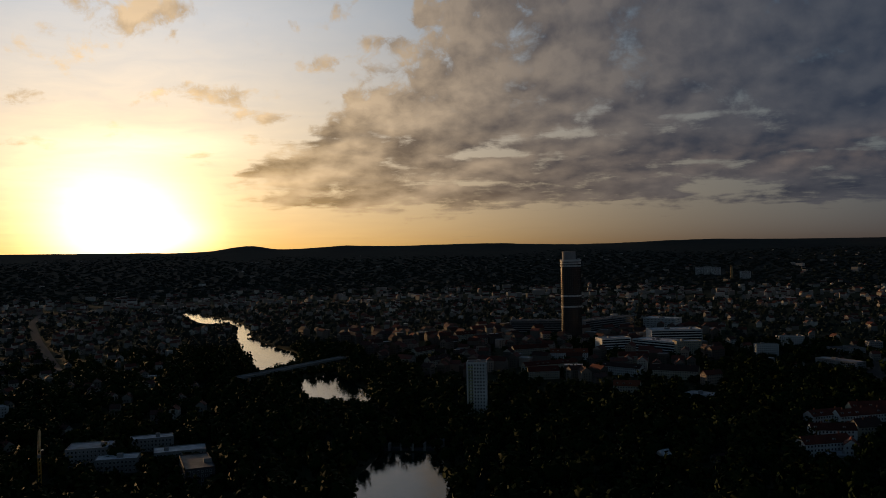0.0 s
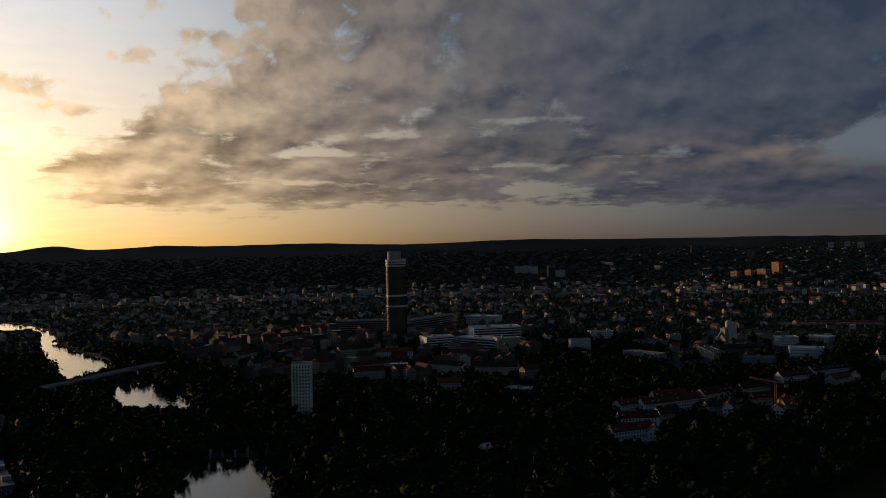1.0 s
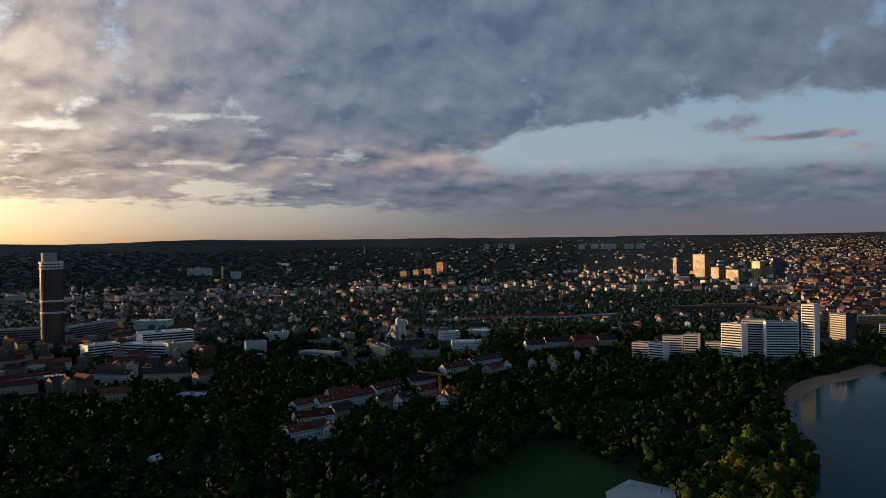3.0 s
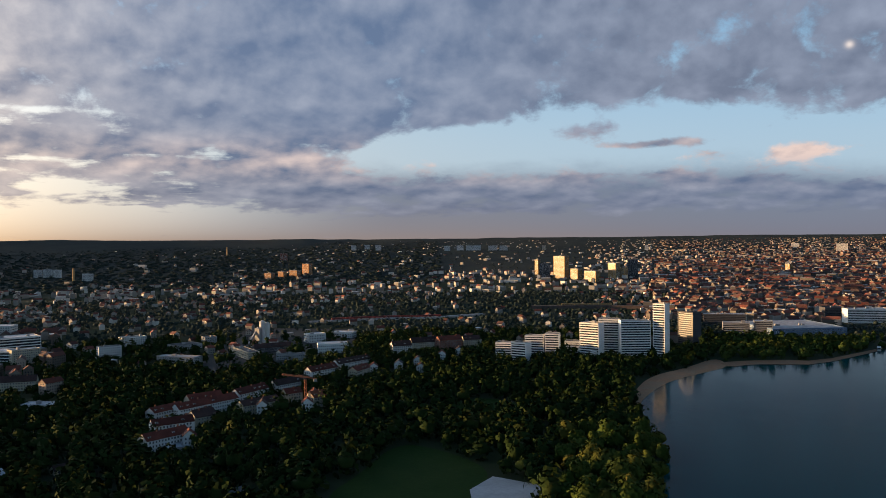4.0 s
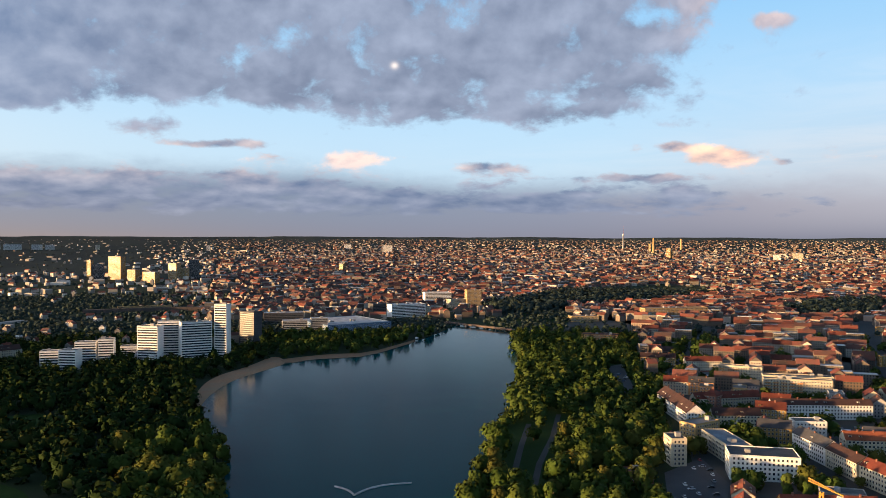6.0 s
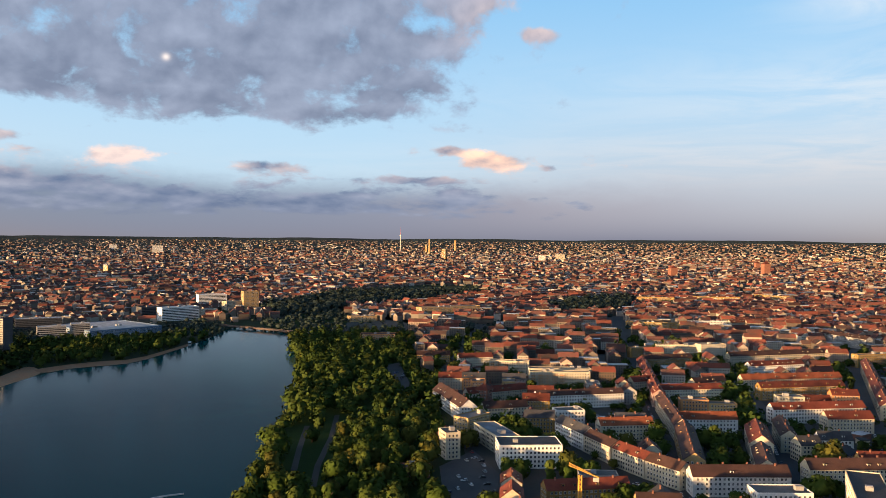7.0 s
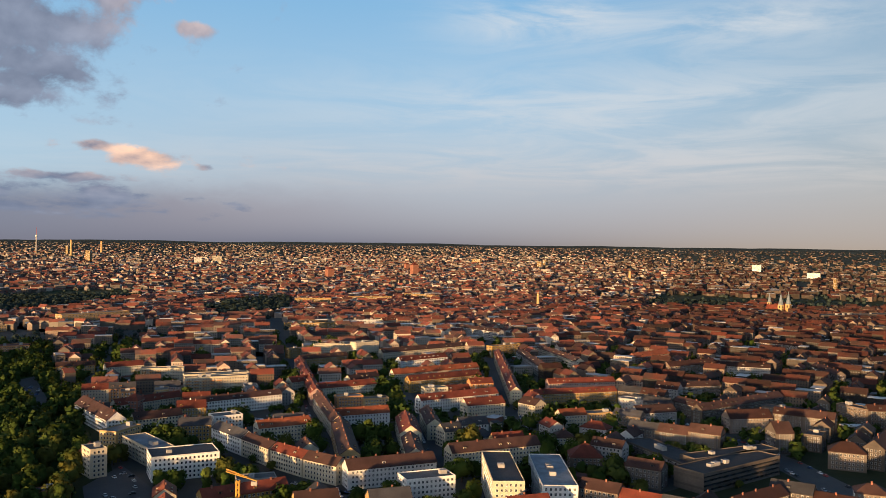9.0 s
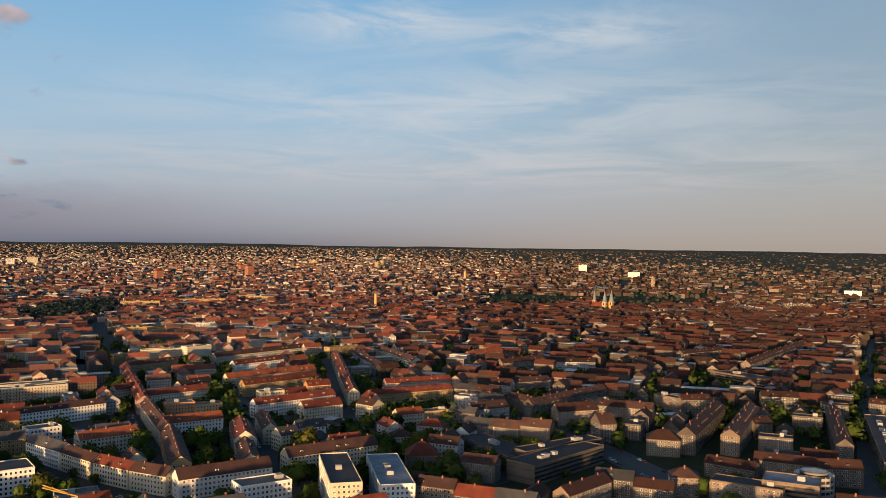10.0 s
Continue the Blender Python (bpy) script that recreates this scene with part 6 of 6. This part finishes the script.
def mass(name, items, shapes, mat, label):
    """Many crowns in one mesh: items are rows of shape number, x, y, z, turn, width, height."""
    V, T, Q, N_, base = [], [], [], [], 0
    for k, x, y, z, a, w, h in items:
        v = shapes[k][0]
        c, s_ = math.cos(a) * w, math.sin(a) * w
        V.append(np.stack([v[:, 0] * c - v[:, 1] * s_ + x, v[:, 0] * s_ + v[:, 1] * c + y, v[:, 2] * h + z], 1))
        n, c, s_ = shapes[k][3], math.cos(a), math.sin(a)
        N_.append(np.stack([n[:, 0] * c - n[:, 1] * s_, n[:, 0] * s_ + n[:, 1] * c, n[:, 2]], 1))
        T.append(shapes[k][1] + base)
        Q.append(shapes[k][2] + base)
        base += len(v)
    V, T, Q = np.concatenate(V), np.concatenate(T), np.concatenate(Q)
    me = bpy.data.meshes.new(name)
    me.vertices.add(len(V))
    me.vertices.foreach_set("co", V.ravel())
    me.loops.add(T.size + Q.size)
    me.loops.foreach_set("vertex_index", np.concatenate([T.ravel(), Q.ravel()]))
    me.polygons.add(len(T) + len(Q))
    me.polygons.foreach_set("loop_start", np.concatenate([np.arange(len(T)) * 3, T.size + np.arange(len(Q)) * 4]))
    me.polygons.foreach_set("use_smooth", np.ones(len(T) + len(Q), bool))
    me.materials.append(MATS[mat])
    me.update(calc_edges=True)
    me.normals_split_custom_set_from_vertices(np.concatenate(N_))
    tagged(new(name, me), label, "trees", kind="stuff")


asarr = lambda shapes: [tuple(np.array(q) for q in row) for row in shapes]
MIDTREES, FARTREES = asarr(MIDTREES), asarr(FARTREES)

CELLS = {}
for cx, cy, hl, hd, c, s_ in TAKEN:
    for gx in range(int((cx - hl - hd) // 60), int((cx + hl + hd) // 60) + 1):
        for gy in range(int((cy - hl - hd) // 60), int((cy + hl + hd) // 60) + 1):
            CELLS.setdefault((gx, gy), []).append((cx, cy, hl, hd, c, s_))
for cx, cy, hl, hd, ang in FAR:
    c, s_ = math.cos(radians(ang)), math.sin(radians(ang))
    # a far house is kept by its first corner: keep clear of the whole turn of it
    for gx in range(int((cx - hl - hd) // 60), int((cx + hl + hd) // 60) + 1):
        for gy in range(int((cy - hl - hd) // 60), int((cy + hl + hd) // 60) + 1):
            CELLS.setdefault((gx, gy), []).append((cx, cy, hl, hd, c, s_))


def open_ground(x, y, gap):
    for cx, cy, hl, hd, c, s_ in CELLS.get((int(x // 60), int(y // 60)), ()):
        u, v = (x - cx) * c + (y - cy) * s_, (y - cy) * c - (x - cx) * s_
        if abs(u) < hl + gap and abs(v) < hd + gap:
            return False
    return True


def wooded(x, y):
    """How thickly trees stand at a place of the plan."""
    d, az = math.hypot(x, y), azimuth(x, y)
    n_ = noise.noise((x / 150, y / 150, 8.0)) * 0.5 + 0.5
    if inside(x, y, PARK_RIGHT):
        if near_line(x, y, PATH_SHORE, 9) or near_line(x, y, PATH_INNER, 7) or inside(x, y, CARPARK):
            return 0.0
        return 0.5 + 0.7 * n_
    if within(x, y, (PARK_FAR, PARK_TOWN, PARK_CHURCH)):
        return 1.0
    if within(x, y, (MEADOW, COURT)) or inside(x, y, PLAZA):
        return 0.0
    if inside(x, y, GLADE):
        return 0.1
    if inside(x, y, WORKS):
        return 0.2
    if az > 84 and inside(x, y, TOWN) or az > 84 and d > 700 and d < 2400:
        return 0.95 if n_ > 0.66 else (0.36 if az < 118 else 0.55) + 0.3 * n_
    if d < 1000 and az < 66:
        if -14 < az < 16 and d > 840:
            return 1.0 if riverside(x, y) else 0.4
        return 0.75 + 0.4 * n_
    if 56 < az <= 84 and d < 1350:
        return 0.72
    if 38 < az < 72 and d < 1480:
        return 0.95
    if az < 60 and d < 2200:
        return 1.0 if riverside(x, y) else 0.30 + 0.55 * n_
    if az <= 60:
        w = min(1.0, max(0.0, (az - 18) / 30))
        return (0.5 + 0.6 * n_) * w + (1.0 if d > 2700 else 0.75) * (1 - w)
    if az > 120 and d > 2400:
        return 0.6 + 0.5 * n_
    return 0.05 + 0.14 * n_ if d < 5500 else 0.14 + 0.24 * n_


def headroom(x, y):
    """How high a tree may grow without standing before a house, the rails or the water behind it."""
    d, az = math.hypot(x, y), azimuth(x, y)
    best = 30.0
    for r in (8, 16, 26, 38, 52, 66, 85, 105, 130):
        px, py = x * (d + r) / d, y * (d + r) / d
        low = r * EYE[2] / d
        if r < 70 and not open_ground(px, py, 0.0):
            best = min(best, 2.6 + low)
        if az < 12 and d < 2200 and within(px, py, (POND_UP, POND_MID, POND_LOW, CREEK)):
            best = min(best, 1.5 + low)
        if r < 70 and d < 900 and within(px, py, (MEADOW, COURT)):
            best = min(best, 3.0 + low)
        if 15 < az < 90 and 900 < d < 2200 and (near_line(px, py, RAIL, 10) or near_line(px, py, VIADUCT, 10)):
            best = min(best, 3.0 + low)
        if low > 14:
            break
    return best


rng = random.Random(5)
near, mid, wide = [], [], []
for x, y, d in scatter(300, 1250, 13.0, 0.0):
    if rng.random() > wooded(x, y) or within(x, y, WATERS) or on_street(x, y, -3) or not open_ground(x, y, 2.5):
        continue
    k = rng.choice((0, 0, 1, 1, 2, 2, 3, 4, 0, 1))
    top = headroom(x, y)
    h = min(rng.uniform(0.85, 1.30), top / (12, 10.5, 14, 8, 16)[k])
    if h < 0.3:
        continue
    row_ = (k, x, y, 0.0, rng.uniform(0, 6.28), min(rng.uniform(0.85, 1.45), h * 1.35), h)
    (near if d > 440 else wide).append((d, row_))
near.sort(key=lambda q: q[0])
wide = []
kept = 0
for d, (k, x, y, z, a, w, h) in near:
    if kept < 300 and azimuth(x, y) > 50:
        crown, trunk, word, rad = NEARTREES[k if rng.random() > 0.1 else 5]
        t_ = thing("tree", f"{word} broadleaf tree in green summer leaf", "tree", x, y, math.degrees(a), 0.0, "trees of the lakeside park and wood", (w + h) / 2)
        part("crown", crown, "", t_)
        part("trunk", trunk, "", t_)
        kept += 1
    else:
        mid.append((k, x, y, z, a, w, h))
mass("wood", [q for q in mid if azimuth(q[1], q[2]) <= 60], MIDTREES, "shade_wood_leaves", "dense broadleaf wood beside the lake, its dark green deepened for shade")
mass("park_and_court_trees", [q for q in mid if azimuth(q[1], q[2]) > 60], MIDTREES, "park_leaves", "olive green broadleaf trees of parks and courts")
for x, y, d in scatter(1250, 2200, 12.5, 0.0):
    if rng.random() > wooded(x, y) * 0.8 or within(x, y, WATERS) or on_street(x, y, -2) or not open_ground(x, y, 2):
        continue
    h = min(rng.uniform(0.7, 1.1), headroom(x, y) / 12)
    if within(x, y, (PARK_FAR, PARK_TOWN, PARK_CHURCH)):
        h = rng.uniform(1.3, 1.9)
    if h > 0.3:
        wide.append((rng.randrange(3), x, y, 0.0, rng.uniform(0, 6.28), min(rng.uniform(0.6, 1.05), h * 1.2) * max(1.0, h * 0.85), h))
for x, y, d in scatter(2200, 60000, 52, 1.22):
    if rng.random() > wooded(x, y) * 0.85:
        continue
    px, py, pz, k = spot(x, y)
    f = k * (d / 2200) ** 0.6
    high = 1.7 if d < 3300 and within(x, y, (PARK_FAR, PARK_TOWN, PARK_CHURCH)) else 1.0
    wide.append((rng.randrange(3), px, py, pz - 2.0 * k, rng.uniform(0, 6.28), f * rng.uniform(0.8, 1.3), k * high * rng.uniform(0.6, 0.95)))
for x, y, d in scatter(2600, 40000, 40, 1.15):
    if azimuth(x, y) > 42 or rng.random() > 0.9:
        continue
    px, py, pz, k = spot(x, y)
    f = k * (d / 2200) ** 0.6 * 1.6
    wide.append((rng.randrange(3), px, py, pz - 2.0 * k, rng.uniform(0, 6.28), f * rng.uniform(0.9, 1.4), k * rng.uniform(0.8, 1.2)))
mass("distant_woods", wide, FARTREES, "haze_tinted_leaves", "distant woods and garden trees in haze-tinted dark green")
